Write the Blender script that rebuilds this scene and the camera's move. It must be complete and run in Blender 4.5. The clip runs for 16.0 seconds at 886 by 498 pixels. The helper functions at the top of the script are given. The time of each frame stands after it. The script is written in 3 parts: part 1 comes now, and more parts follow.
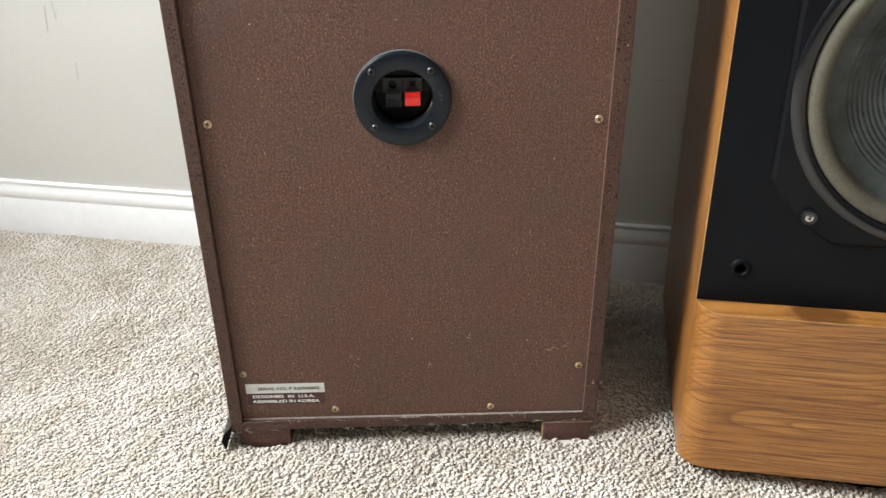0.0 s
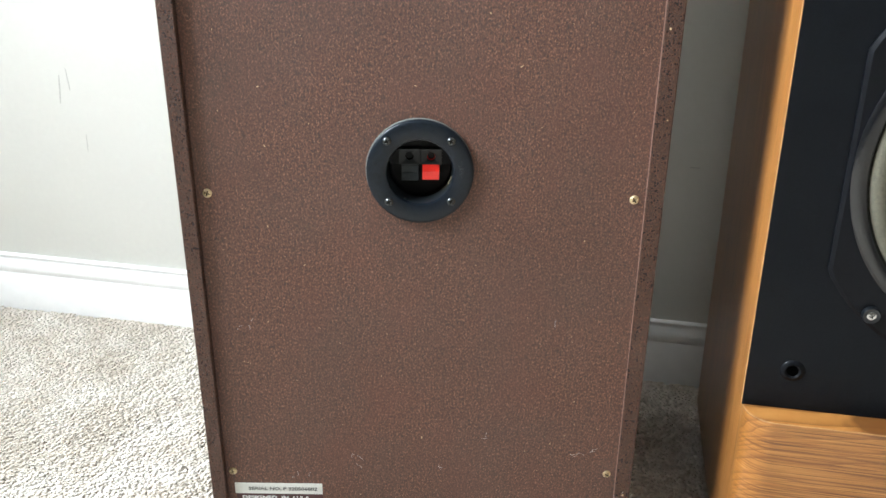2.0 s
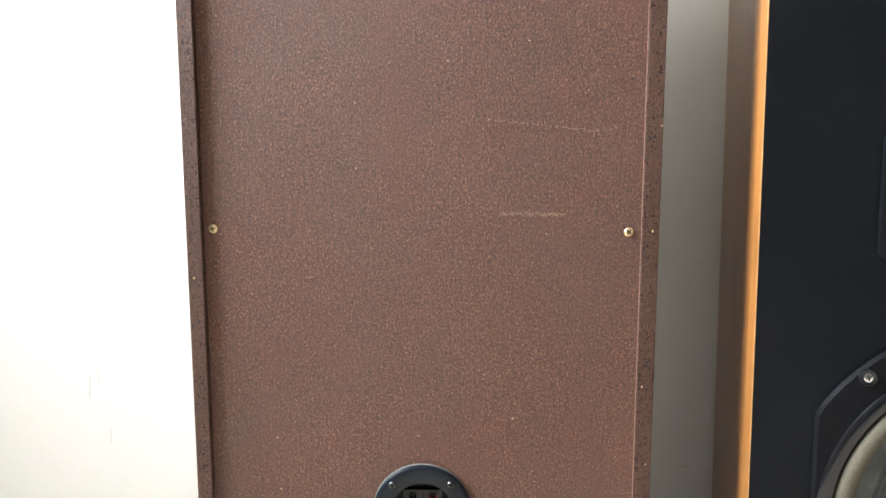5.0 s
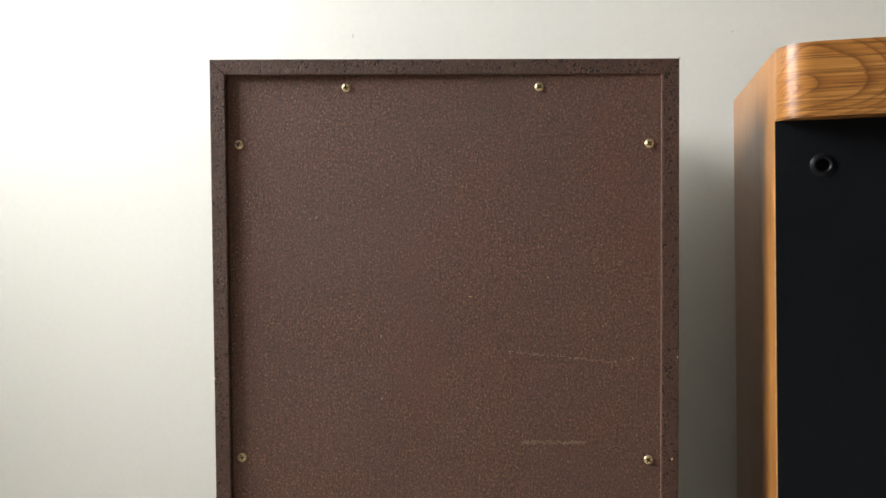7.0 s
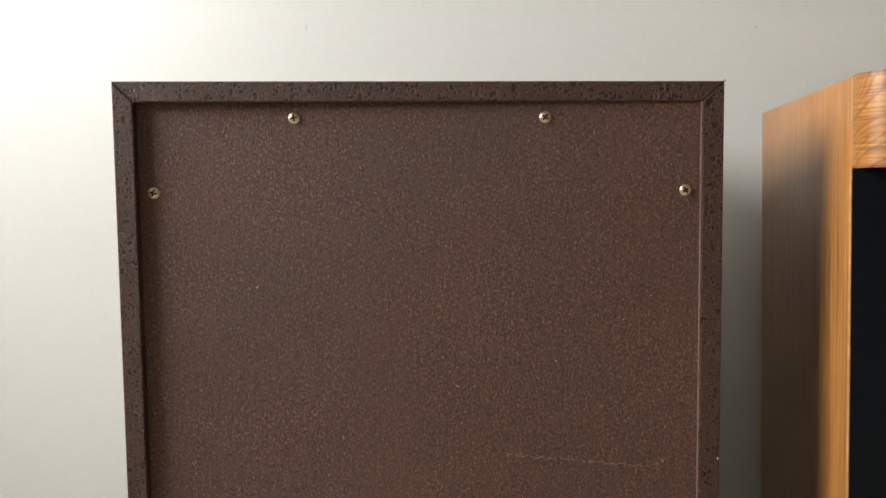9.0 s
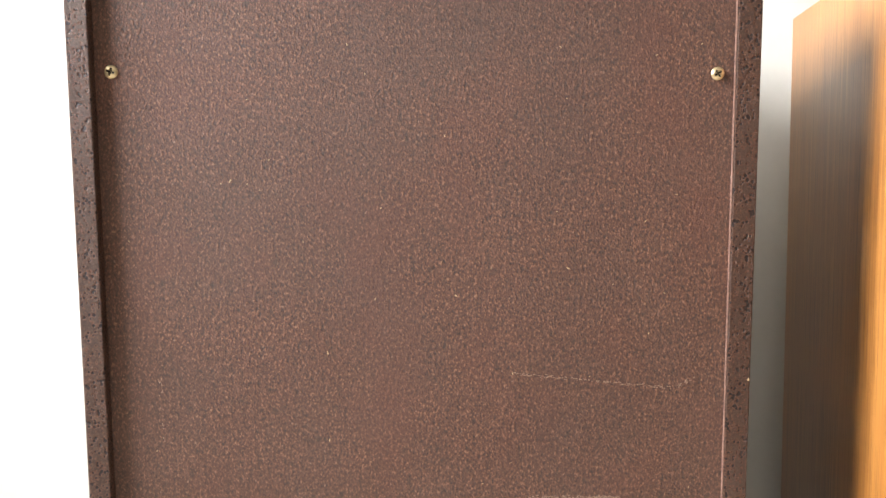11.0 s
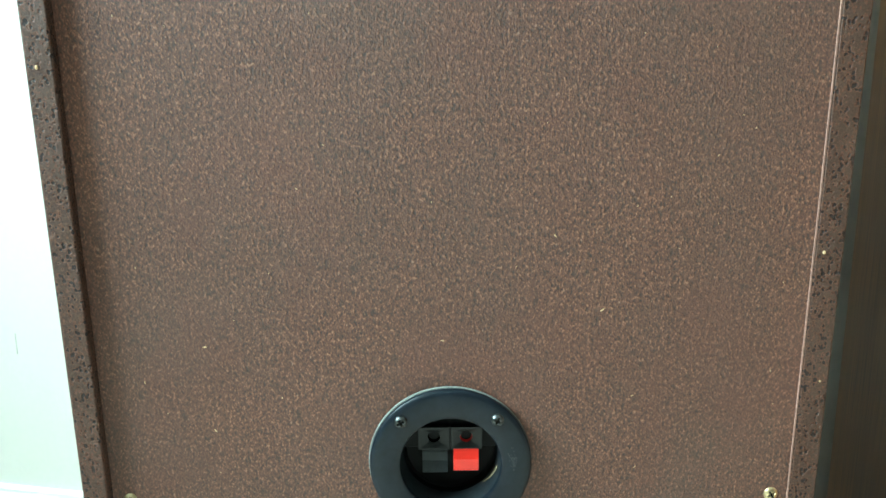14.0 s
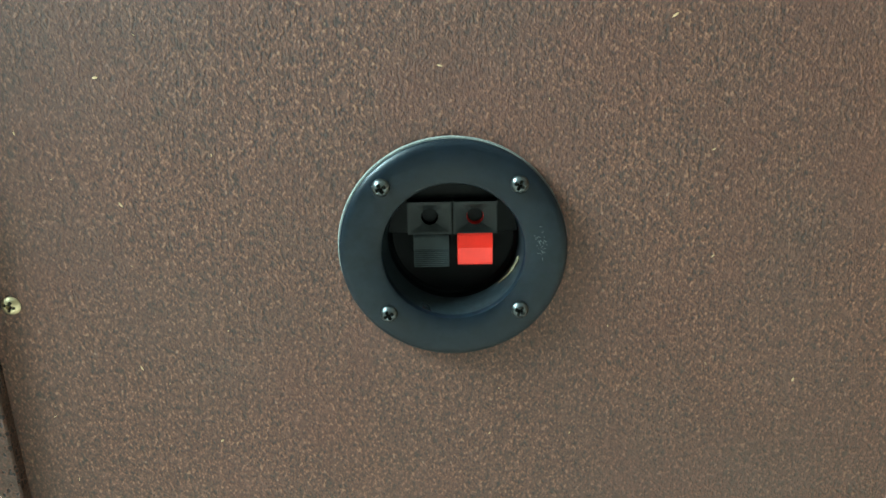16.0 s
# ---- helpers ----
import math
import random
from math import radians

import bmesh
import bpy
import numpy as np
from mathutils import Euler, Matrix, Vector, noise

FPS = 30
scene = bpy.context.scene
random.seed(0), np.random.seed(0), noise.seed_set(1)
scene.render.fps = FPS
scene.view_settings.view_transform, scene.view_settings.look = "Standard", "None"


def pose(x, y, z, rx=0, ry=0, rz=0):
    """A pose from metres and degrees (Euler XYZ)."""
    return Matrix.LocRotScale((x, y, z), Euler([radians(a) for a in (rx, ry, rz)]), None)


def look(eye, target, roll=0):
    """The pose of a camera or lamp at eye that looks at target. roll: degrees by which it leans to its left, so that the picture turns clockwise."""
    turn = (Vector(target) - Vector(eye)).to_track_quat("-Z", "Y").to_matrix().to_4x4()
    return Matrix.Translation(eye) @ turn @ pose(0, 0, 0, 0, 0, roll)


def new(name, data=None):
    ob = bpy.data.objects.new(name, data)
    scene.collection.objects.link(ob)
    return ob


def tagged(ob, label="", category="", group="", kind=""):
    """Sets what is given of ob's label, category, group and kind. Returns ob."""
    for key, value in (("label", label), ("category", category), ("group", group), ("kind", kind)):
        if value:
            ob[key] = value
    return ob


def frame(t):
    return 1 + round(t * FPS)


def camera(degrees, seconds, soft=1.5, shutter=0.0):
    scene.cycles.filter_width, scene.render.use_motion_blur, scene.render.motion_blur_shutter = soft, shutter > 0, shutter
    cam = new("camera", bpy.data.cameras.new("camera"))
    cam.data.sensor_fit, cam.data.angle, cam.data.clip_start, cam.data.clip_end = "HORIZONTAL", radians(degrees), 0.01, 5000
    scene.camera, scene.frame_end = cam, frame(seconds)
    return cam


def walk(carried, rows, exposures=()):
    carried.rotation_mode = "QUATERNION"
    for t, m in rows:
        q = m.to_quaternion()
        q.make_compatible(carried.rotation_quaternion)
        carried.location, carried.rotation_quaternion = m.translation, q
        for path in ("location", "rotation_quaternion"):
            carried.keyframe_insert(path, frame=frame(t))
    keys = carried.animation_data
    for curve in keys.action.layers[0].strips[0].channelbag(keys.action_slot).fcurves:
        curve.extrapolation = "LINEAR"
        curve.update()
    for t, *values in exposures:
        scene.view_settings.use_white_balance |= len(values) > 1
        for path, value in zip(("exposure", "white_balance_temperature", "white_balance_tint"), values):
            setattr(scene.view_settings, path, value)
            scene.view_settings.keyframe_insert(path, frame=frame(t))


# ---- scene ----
cam = camera(54.9, 16.0)
PATH = [
    (0, (0.018, -0.727, 0.649), (0.054, 1.017, -0.33), -0.6),
    (0.5, (0.014, -0.677, 0.595), (0.034, 1.073, -0.373), -0.2),
    (1, (0.012, -0.632, 0.564), (0.045, 1.124, -0.392), 0.4),
    (1.5, (0.017, -0.648, 0.579), (0.037, 1.135, -0.326), 0.3),
    (2, (0.021, -0.665, 0.608), (0.013, 1.177, -0.172), 0.6),
    (2.5, (0.017, -0.671, 0.634), (-0.015, 1.205, -0.06), 0.8),
    (3, (0.015, -0.675, 0.644), (-0.013, 1.228, 0.031), 0.9),
    (3.5, (0.022, -0.679, 0.669), (-0.014, 1.249, 0.137), 0.7),
    (3.7, (0.019, -0.682, 0.681), (-0.012, 1.253, 0.178), 0.6),
    (5.8, (0.031, -0.732, 0.79), (0.001, 1.256, 0.576), -0.2),
    (6, (0.031, -0.733, 0.806), (0.002, 1.257, 0.608), -0.2),
    (6.5, (0.023, -0.734, 0.833), (-0.015, 1.262, 0.723), -0.3),
    (7, (0.013, -0.733, 0.854), (-0.028, 1.266, 0.786), -0.4),
    (7.5, (0.006, -0.722, 0.876), (-0.02, 1.276, 0.802), -0.3),
    (8, (0.004, -0.659, 0.906), (-0.001, 1.339, 0.824), -0.4),
    (8.2, (0.0, -0.634, 0.924), (0.006, 1.362, 0.801), -0.5),
    (10.3, (0.0, -0.521, 0.922), (0.071, 1.471, 0.751), -0.5),
    (10.5, (-0.002, -0.517, 0.912), (0.064, 1.474, 0.731), -0.5),
    (11, (0.002, -0.503, 0.872), (0.047, 1.485, 0.651), -0.3),
    (11.5, (-0.006, -0.487, 0.829), (0.038, 1.496, 0.578), -0.4),
    (12, (-0.009, -0.473, 0.795), (0.031, 1.5, 0.469), -0.4),
    (12.5, (-0.007, -0.463, 0.765), (0.017, 1.496, 0.364), -0.4),
    (13, (-0.008, -0.454, 0.726), (0.016, 1.495, 0.275), -0.3),
    (13.5, (-0.006, -0.435, 0.682), (0.017, 1.503, 0.187), -0.4),
    (14, (-0.008, -0.417, 0.629), (0.009, 1.512, 0.1), -0.5),
    (14.5, (0.0, -0.396, 0.604), (0.02, 1.508, -0.006), -0.7),
    (15, (-0.003, -0.374, 0.568), (0.002, 1.521, -0.071), -0.9),
    (15.5, (-0.006, -0.338, 0.539), (-0.026, 1.538, -0.153), -1.2),
    (16, (-0.002, -0.308, 0.512), (-0.021, 1.561, -0.199), -1.2),
]
# ---------------------------------------------------------------- light
EXPO = [(0.0, 0.22, 6200, 9), (1.0, 0.36, 6100, 8), (2.5, 0.72, 5800, 5), (3.7, 0.82, 6050, 10), (6.0, 0.75, 6300, 10), (7.0, -0.36, 6500, 9), (8.2, -0.72, 6500, 9), (10.3, 0.12, 6600, 12), (11.0, 0.66, 6500, 12), (11.5, 0.88, 5700, -10), (12.5, 0.93, 5400, -20), (14.0, 0.88, 5250, -21), (16.0, 0.82, 5150, -24)]
walk(cam, [(t, look(eye, target, roll)) for t, eye, target, roll in PATH], EXPO)

world = bpy.data.worlds.new("sky")
world.use_nodes = True
scene.world = world
sky = world.node_tree.nodes.new("ShaderNodeTexSky")
sky.sky_type, sky.sun_disc = "NISHITA", False
sky.sun_elevation, sky.sun_rotation = radians(40), radians(150)
world.node_tree.nodes["Background"].inputs["Strength"].default_value = 0.1
world.node_tree.links.new(sky.outputs[0], world.node_tree.nodes["Background"].inputs["Color"])

# the room is turned against the loudspeaker: u runs along the back wall, v comes out of it
TURN = -11.57
BACK = Vector((0, 0.402, 0))
ROOM = Matrix.Translation(BACK) @ pose(0, 0, 0, 0, 0, TURN)  # local x = u, local y = -v
U0, U1, V1, CEIL = -1.30, 6.8, 7.2, 2.7
WIN_V, WIN_Z = (0.38, 1.60), (1.26, 2.12)

lamp_data = bpy.data.lights.new("window_daylight", "AREA")
lamp_data.shape, lamp_data.size, lamp_data.size_y = "RECTANGLE", WIN_V[1] - WIN_V[0] - 0.1, WIN_Z[1] - WIN_Z[0] - 0.1
lamp_data.spread = radians(140)
lamp_data.energy, lamp_data.color = 74, (0.98, 0.99, 1.0)
lamp = new("window_daylight", lamp_data)
win_c = Vector((U0 - 0.02, -(WIN_V[0] + WIN_V[1]) / 2, (WIN_Z[0] + WIN_Z[1]) / 2))
lamp.matrix_world = ROOM @ look(win_c, win_c + Vector((1, 0, -0.5)))  # skylight comes in downwards


# ---------------------------------------------------------------- materials
def nodes_of(name, rough=0.6, metal=0.0, color=(0.5, 0.5, 0.5), spec=0.5):
    m = bpy.data.materials.new(name)
    m.use_nodes = True
    nt = m.node_tree
    b = nt.nodes["Principled BSDF"]
    b.inputs["Roughness"].default_value = rough
    b.inputs["Metallic"].default_value = metal
    b.inputs["Base Color"].default_value = (*color, 1)
    b.inputs["Specular IOR Level"].default_value = spec
    return m, nt, b


def node(nt, kind, **sets):
    n = nt.nodes.new(kind)
    for k, v in sets.items():
        n.inputs[k].default_value = v
    return n


def coords(nt, scale=(1, 1, 1), shift=(0, 0, 0)):
    tc = nt.nodes.new("ShaderNodeTexCoord")
    mp = nt.nodes.new("ShaderNodeMapping")
    mp.inputs["Scale"].default_value = scale
    mp.inputs["Location"].default_value = shift
    nt.links.new(tc.outputs["Object"], mp.inputs["Vector"])
    return mp.outputs[0]


def noise_tex(nt, vec, scale, detail=4.0, rough=0.55):
    n = node(nt, "ShaderNodeTexNoise", Scale=scale, Detail=detail, Roughness=rough)
    nt.links.new(vec, n.inputs["Vector"])
    return n.outputs["Fac"]


def ramp(nt, fac, stops):
    r = nt.nodes.new("ShaderNodeValToRGB")
    e = r.color_ramp.elements
    while len(e) < len(stops):
        e.new(0.5)
    for el, (p, c) in zip(e, stops):
        el.position = p
        el.color = (*c, 1) if len(c) == 3 else c
    nt.links.new(fac, r.inputs["Fac"])
    return r.outputs["Color"]


def mix(nt, fac, a, b, how="MIX"):
    m = nt.nodes.new("ShaderNodeMix")
    m.data_type, m.blend_type = "RGBA", how
    for sock, val in ((m.inputs[0], fac), (m.inputs[6], a), (m.inputs[7], b)):
        if isinstance(val, (int, float)):
            sock.default_value = val
        elif isinstance(val, tuple):
            sock.default_value = (*val, 1)
        else:
            nt.links.new(val, sock)
    return m.outputs[2]


def math_node(nt, op, a, b=0.0):
    m = nt.nodes.new("ShaderNodeMath")
    m.operation = op
    for sock, val in ((m.inputs[0], a), (m.inputs[1], b)):
        if isinstance(val, (int, float)):
            sock.default_value = val
        else:
            nt.links.new(val, sock)
    return m.outputs[0]


def bump(nt, b, height, strength, distance, under=None):
    n = node(nt, "ShaderNodeBump", Strength=strength, Distance=distance)
    nt.links.new(height, n.inputs["Height"])
    if under:
        nt.links.new(under, n.inputs["Normal"])
    nt.links.new(n.outputs[0], b.inputs["Normal"])
    return n.outputs[0]


def fibres(nt, angle, scale, shift):
    """Short fibres lying one way: a stretched noise turned by an angle in the plane of the sheet."""
    tc = nt.nodes.new("ShaderNodeTexCoord")
    turn, mp = nt.nodes.new("ShaderNodeMapping"), nt.nodes.new("ShaderNodeMapping")
    turn.inputs["Rotation"].default_value = (0, radians(angle), 0)
    mp.inputs["Scale"].default_value, mp.inputs["Location"].default_value = (1, 1, 0.40), shift
    nt.links.new(tc.outputs["Object"], turn.inputs["Vector"])
    nt.links.new(turn.outputs[0], mp.inputs["Vector"])
    return noise_tex(nt, mp.outputs[0], scale, 2, 0.5)


def hardboard():
    """Brown fibreboard: short felted fibres, mostly upright, with reddish and greyish clouds."""
    m, nt, b = nodes_of("brown_hardboard", 0.68, spec=0.85)
    f1, f2, f3 = (fibres(nt, a, sc, (k, 2 * k, 0)) for k, (a, sc) in enumerate(((4, 1150), (-38, 1000), (44, 1050))))
    felt = math_node(nt, "MULTIPLY", math_node(nt, "ADD", math_node(nt, "ADD", f1, f2), f3), 0.3333)
    grain = noise_tex(nt, coords(nt, (1, 1, 0.65), (3, 1, 2)), 620, 4, 0.7)
    brush = noise_tex(nt, coords(nt, (1, 1, 0.12), (6, 1, 4)), 330, 3, 0.6)
    cloud = noise_tex(nt, coords(nt), 9, 5, 0.6)
    red = noise_tex(nt, coords(nt, (1, 1, 0.6), (1, 8, 2)), 17, 4, 0.6)
    fleck = noise_tex(nt, coords(nt, (1, 1, 0.5), (5, 7, 1)), 310, 2, 0.6)
    chip = noise_tex(nt, coords(nt, (1, 1, 0.6), (8, 2, 5)), 480, 1, 0.5)
    nap = math_node(nt, "ADD", math_node(nt, "MULTIPLY", felt, 0.55), math_node(nt, "ADD", math_node(nt, "MULTIPLY", grain, 0.38), math_node(nt, "MULTIPLY", brush, 0.07)))
    base = ramp(nt, nap, [(0.42, (0.022, 0.0064, 0.0030)), (0.475, (0.064, 0.0190, 0.0084)), (0.525, (0.114, 0.0375, 0.0168)), (0.585, (0.27, 0.135, 0.070))])
    base = mix(nt, ramp(nt, fleck, [(0.30, (0.7, 0.7, 0.7)), (0.44, (0, 0, 0))]), base, (0.026, 0.0095, 0.0050))
    base = mix(nt, ramp(nt, fleck, [(0.57, (0, 0, 0)), (0.68, (0.55, 0.55, 0.55))]), base, (0.135, 0.058, 0.034))
    base = mix(nt, ramp(nt, chip, [(0.70, (0, 0, 0)), (0.76, (0.8, 0.8, 0.8))]), base, (0.26, 0.15, 0.095))
    base = mix(nt, ramp(nt, cloud, [(0.42, (0, 0, 0)), (0.7, (0.4, 0.4, 0.4))]), base, (0.060, 0.031, 0.021))
    base = mix(nt, ramp(nt, red, [(0.5, (0, 0, 0)), (0.75, (0.45, 0.45, 0.45))]), base, (0.112, 0.029, 0.014))
    nt.links.new(base, b.inputs["Base Color"])
    bump(nt, b, nap, 1.0, 0.0016)
    return m


def chipboard():
    """Painted raw edge of particle board: ragged pits in patches between smoother painted stretches."""
    m, nt, b = nodes_of("painted_chipboard_edge", 0.55, spec=0.4)
    cell = node(nt, "ShaderNodeTexVoronoi", Scale=430.0)
    nt.links.new(coords(nt, (1, 1, 0.8)), cell.inputs["Vector"])
    ragged = noise_tex(nt, coords(nt, (1, 1, 1), (4, 4, 4)), 1500, 2, 0.6)
    patch = noise_tex(nt, coords(nt, (1, 1, 1), (9, 4, 3)), 170, 3, 0.6)
    grain = noise_tex(nt, coords(nt, (1, 1, 1), (2, 5, 1)), 900, 4, 0.65)
    cloud = noise_tex(nt, coords(nt, (1, 1, 1), (7, 2, 0)), 30, 3)
    pit = math_node(nt, "ADD", cell.outputs["Distance"], math_node(nt, "MULTIPLY", ragged, 0.5))
    pit = math_node(nt, "ADD", pit, math_node(nt, "MULTIPLY", math_node(nt, "SUBTRACT", 0.46, patch), 1.5))
    base = ramp(nt, grain, [(0.32, (0.040, 0.019, 0.012)), (0.52, (0.072, 0.035, 0.023)), (0.72, (0.125, 0.066, 0.044))])
    base = mix(nt, ramp(nt, cloud, [(0.4, (0, 0, 0)), (0.7, (0.5, 0.5, 0.5))]), base, (0.062, 0.037, 0.027))
    base = mix(nt, ramp(nt, pit, [(0.58, (0.8, 0.8, 0.8)), (0.74, (0, 0, 0))]), base, (0.155, 0.062, 0.034))
    # the shade down in the pits is painted in as near-black
    pit_shade = ramp(nt, pit, [(0.46, (0.95, 0.95, 0.95)), (0.54, (0, 0, 0))])
    base = mix(nt, pit_shade, base, (0.010, 0.005, 0.004))
    nt.links.new(base, b.inputs["Base Color"])
    n1 = bump(nt, b, ramp(nt, pit, [(0.40, (0, 0, 0)), (0.62, (1, 1, 1))]), 0.9, 0.0011)
    bump(nt, b, grain, 0.8, 0.0007, n1)
    return m


def veneer(name, stretch, seed):
    """Honey oak veneer cut straight along the grain: dense fine streaks and pores, satin lacquer."""
    m, nt, b = nodes_of(name, 0.3, spec=0.45)
    oak_streaks(nt, b, stretch, seed, None, 0.0)
    return m


def oak_streaks(nt, b, stretch, seed, rings, strong):
    fine = tuple(s if s == max(stretch) else s * 0.10 for s in stretch)
    pore = noise_tex(nt, coords(nt, fine, seed), 1000, 3, 0.6)
    streak = noise_tex(nt, coords(nt, fine, (seed[1], seed[0], 4)), 420, 5, 0.72)
    band = noise_tex(nt, coords(nt, fine, (seed[2], 1, 2)), 40, 3, 0.5)
    tone = noise_tex(nt, coords(nt, stretch, seed), 22, 2, 0.5)
    base = ramp(nt, streak, [(0.32, (0.125, 0.047, 0.011)), (0.44, (0.265, 0.109, 0.026)), (0.55, (0.37, 0.165, 0.043)), (0.68, (0.48, 0.240, 0.072))])
    base = mix(nt, ramp(nt, band, [(0.36, (0.55, 0.55, 0.55)), (0.58, (0, 0, 0))]), base, (0.28, 0.105, 0.022))
    base = mix(nt, ramp(nt, tone, [(0.42, (0, 0, 0)), (0.68, (0.35, 0.35, 0.35))]), base, (0.46, 0.205, 0.048))
    if rings:
        wob = math_node(nt, "ADD", math_node(nt, "MULTIPLY", streak, 0.22), rings)
        line = math_node(nt, "FRACT", math_node(nt, "ADD", wob, math_node(nt, "MULTIPLY", math_node(nt, "SINE", math_node(nt, "MULTIPLY", rings, 0.9)), 0.8)))
        g = [(strong * k,) * 3 for k in (1.0, 0.55, 0.2, 0.0)]
        base = mix(nt, ramp(nt, line, [(0.0, g[0]), (0.12, g[1]), (0.34, g[2]), (0.58, g[3]), (0.93, g[3]), (1.0, g[0])]), base, (0.13, 0.046, 0.010))
    base = mix(nt, ramp(nt, pore, [(0.38, (0.85, 0.85, 0.85)), (0.48, (0, 0, 0))]), base, (0.10, 0.037, 0.010))
    nt.links.new(base, b.inputs["Base Color"])
    bump(nt, b, pore, 0.15, 0.0003)


def flat_sawn(name, seed, heart, slant, pitch, strong):
    """Oak veneer with long nested arches: growth rings round a heart line cut at a slant; the grain runs along x and folds over the top."""
    m, nt, b = nodes_of(name, 0.3, spec=0.45)
    tc, sep = nt.nodes.new("ShaderNodeTexCoord"), nt.nodes.new("ShaderNodeSeparateXYZ")
    nt.links.new(tc.outputs["Object"], sep.inputs[0])
    wave = noise_tex(nt, coords(nt, (0.22, 0.22, 1.0), seed), 26, 2, 0.45)
    x = math_node(nt, "MULTIPLY", math_node(nt, "SUBTRACT", sep.outputs[0], heart[0]), slant)
    z = math_node(nt, "SUBTRACT", math_node(nt, "ADD", sep.outputs[2], sep.outputs[1]), heart[1])
    z = math_node(nt, "ADD", z, math_node(nt, "MULTIPLY", math_node(nt, "SUBTRACT", wave, 0.5), 0.035))
    r = math_node(nt, "SQRT", math_node(nt, "ADD", math_node(nt, "MULTIPLY", x, x), math_node(nt, "MULTIPLY", z, z)))
    oak_streaks(nt, b, (0.13, 0.13, 1.0), seed, math_node(nt, "MULTIPLY", r, 1.0 / pitch), strong)
    return m


def plain(name, color, rough, metal=0.0, spec=0.5, grain=220.0, vary=0.25, depth=0.0002):
    """A near-plain surface with slight mottling, dust and fine relief."""
    m, nt, b = nodes_of(name, rough, metal, color, spec)
    n = noise_tex(nt, coords(nt), grain, 4)
    big = noise_tex(nt, coords(nt, (1, 1, 1), (5, 3, 1)), grain * 0.06, 3)
    dark = tuple(c * (1 - vary) for c in color)
    light = tuple(min(1, c * (1 + vary)) for c in color)
    base = mix(nt, ramp(nt, n, [(0.3, (0, 0, 0)), (0.7, (1, 1, 1))]), dark, light)
    base = mix(nt, ramp(nt, big, [(0.35, (0, 0, 0)), (0.7, (0.5, 0.5, 0.5))]), base, color)
    nt.links.new(base, b.inputs["Base Color"])
    r = node(nt, "ShaderNodeMapRange")
    r.inputs["To Min"].default_value, r.inputs["To Max"].default_value = rough * 0.85, min(1, rough * 1.2)
    nt.links.new(big, r.inputs["Value"])
    nt.links.new(r.outputs[0], b.inputs["Roughness"])
    bump(nt, b, n, 0.3, depth)
    return m


def carpet_mat(name, island):
    m, nt, b = nodes_of(name, 0.95, spec=0.1)
    if island:
        g = nt.nodes.new("ShaderNodeNewGeometry")
        base = ramp(nt, g.outputs["Random Per Island"], [(0.0, (0.62, 0.535, 0.43)), (0.25, (0.70, 0.615, 0.51)), (0.65, (0.76, 0.68, 0.575)), (1.0, (0.82, 0.75, 0.65))])
    else:
        base = ramp(nt, noise_tex(nt, coords(nt), 190, 3), [(0.3, (0.58, 0.50, 0.40)), (0.5, (0.68, 0.60, 0.495)), (0.7, (0.75, 0.675, 0.57))])
    # paler patches: light on trodden, leaning pile put into the colour
    lean_lit = noise_tex(nt, coords(nt, (1, 1, 1), (2, 2, 0)), 16, 4)
    base = mix(nt, ramp(nt, lean_lit, [(0.42, (0, 0, 0)), (0.62, (0.65, 0.65, 0.65))]), base, (0.88, 0.82, 0.73))
    # darker patches: shade of pile leaning away, also painted into the colour
    lean_shade = noise_tex(nt, coords(nt, (1, 0.6, 1), (6, 3, 0)), 11, 4, 0.6)
    base = mix(nt, ramp(nt, lean_shade, [(0.46, (0, 0, 0)), (0.62, (0.55, 0.55, 0.55))]), base, (0.58, 0.50, 0.40))
    nt.links.new(base, b.inputs["Base Color"])
    b.inputs["Sheen Weight"].default_value = 0.1
    bump(nt, b, noise_tex(nt, coords(nt), 1100 if island else 190, 3), 0.4, 0.0005 if island else 0.006)
    return m


def cone_mat():
    """Doped paper cone: fine concentric ribs come from the mesh, the stains from here."""
    m, nt, b = nodes_of("dark_paper_cone", 0.55, spec=0.4)
    n = noise_tex(nt, coords(nt), 40, 5, 0.6)
    base = ramp(nt, n, [(0.35, (0.040, 0.047, 0.044)), (0.6, (0.072, 0.084, 0.080)), (0.75, (0.14, 0.155, 0.15))])
    nt.links.new(base, b.inputs["Base Color"])
    bump(nt, b, noise_tex(nt, coords(nt), 400, 3), 0.3, 0.0003)
    return m


def glass_mat():
    m, nt, b = nodes_of("window_glass", 0.0, color=(1, 1, 1))
    b.inputs["Transmission Weight"].default_value = 1.0
    return m


HARD, CHIP = hardboard(), chipboard()
OAK_FRONT = flat_sawn("oak_veneer_base", (1.3, 0.4, 2.1), (0.17, 0.062), 0.13, 0.0078, 0.72)
OAK_CAP = flat_sawn("oak_veneer_cap", (4.6, 1.4, 7.3), (-0.004, 0.938), 0.40, 0.0058, 0.85)
OAK_SIDE = veneer("oak_veneer_upright", (1.0, 1.0, 0.10), (0.7, 2.2, 1.0))
FOOT = plain("reddish_brown_block", (0.105, 0.048, 0.034), 0.75, grain=420, vary=0.65, depth=0.001)
BAFFLE = plain("black_baffle_paint", (0.004, 0.005, 0.0065), 0.5, grain=500, vary=0.3, spec=0.11)
BLACK = plain("black_moulded_plastic", (0.008, 0.009, 0.011), 0.34, grain=300, vary=0.3, spec=0.3)
FLANGE = plain("dusty_black_plastic", (0.0058, 0.0092, 0.0145), 0.34, grain=260, vary=0.35, spec=0.26)
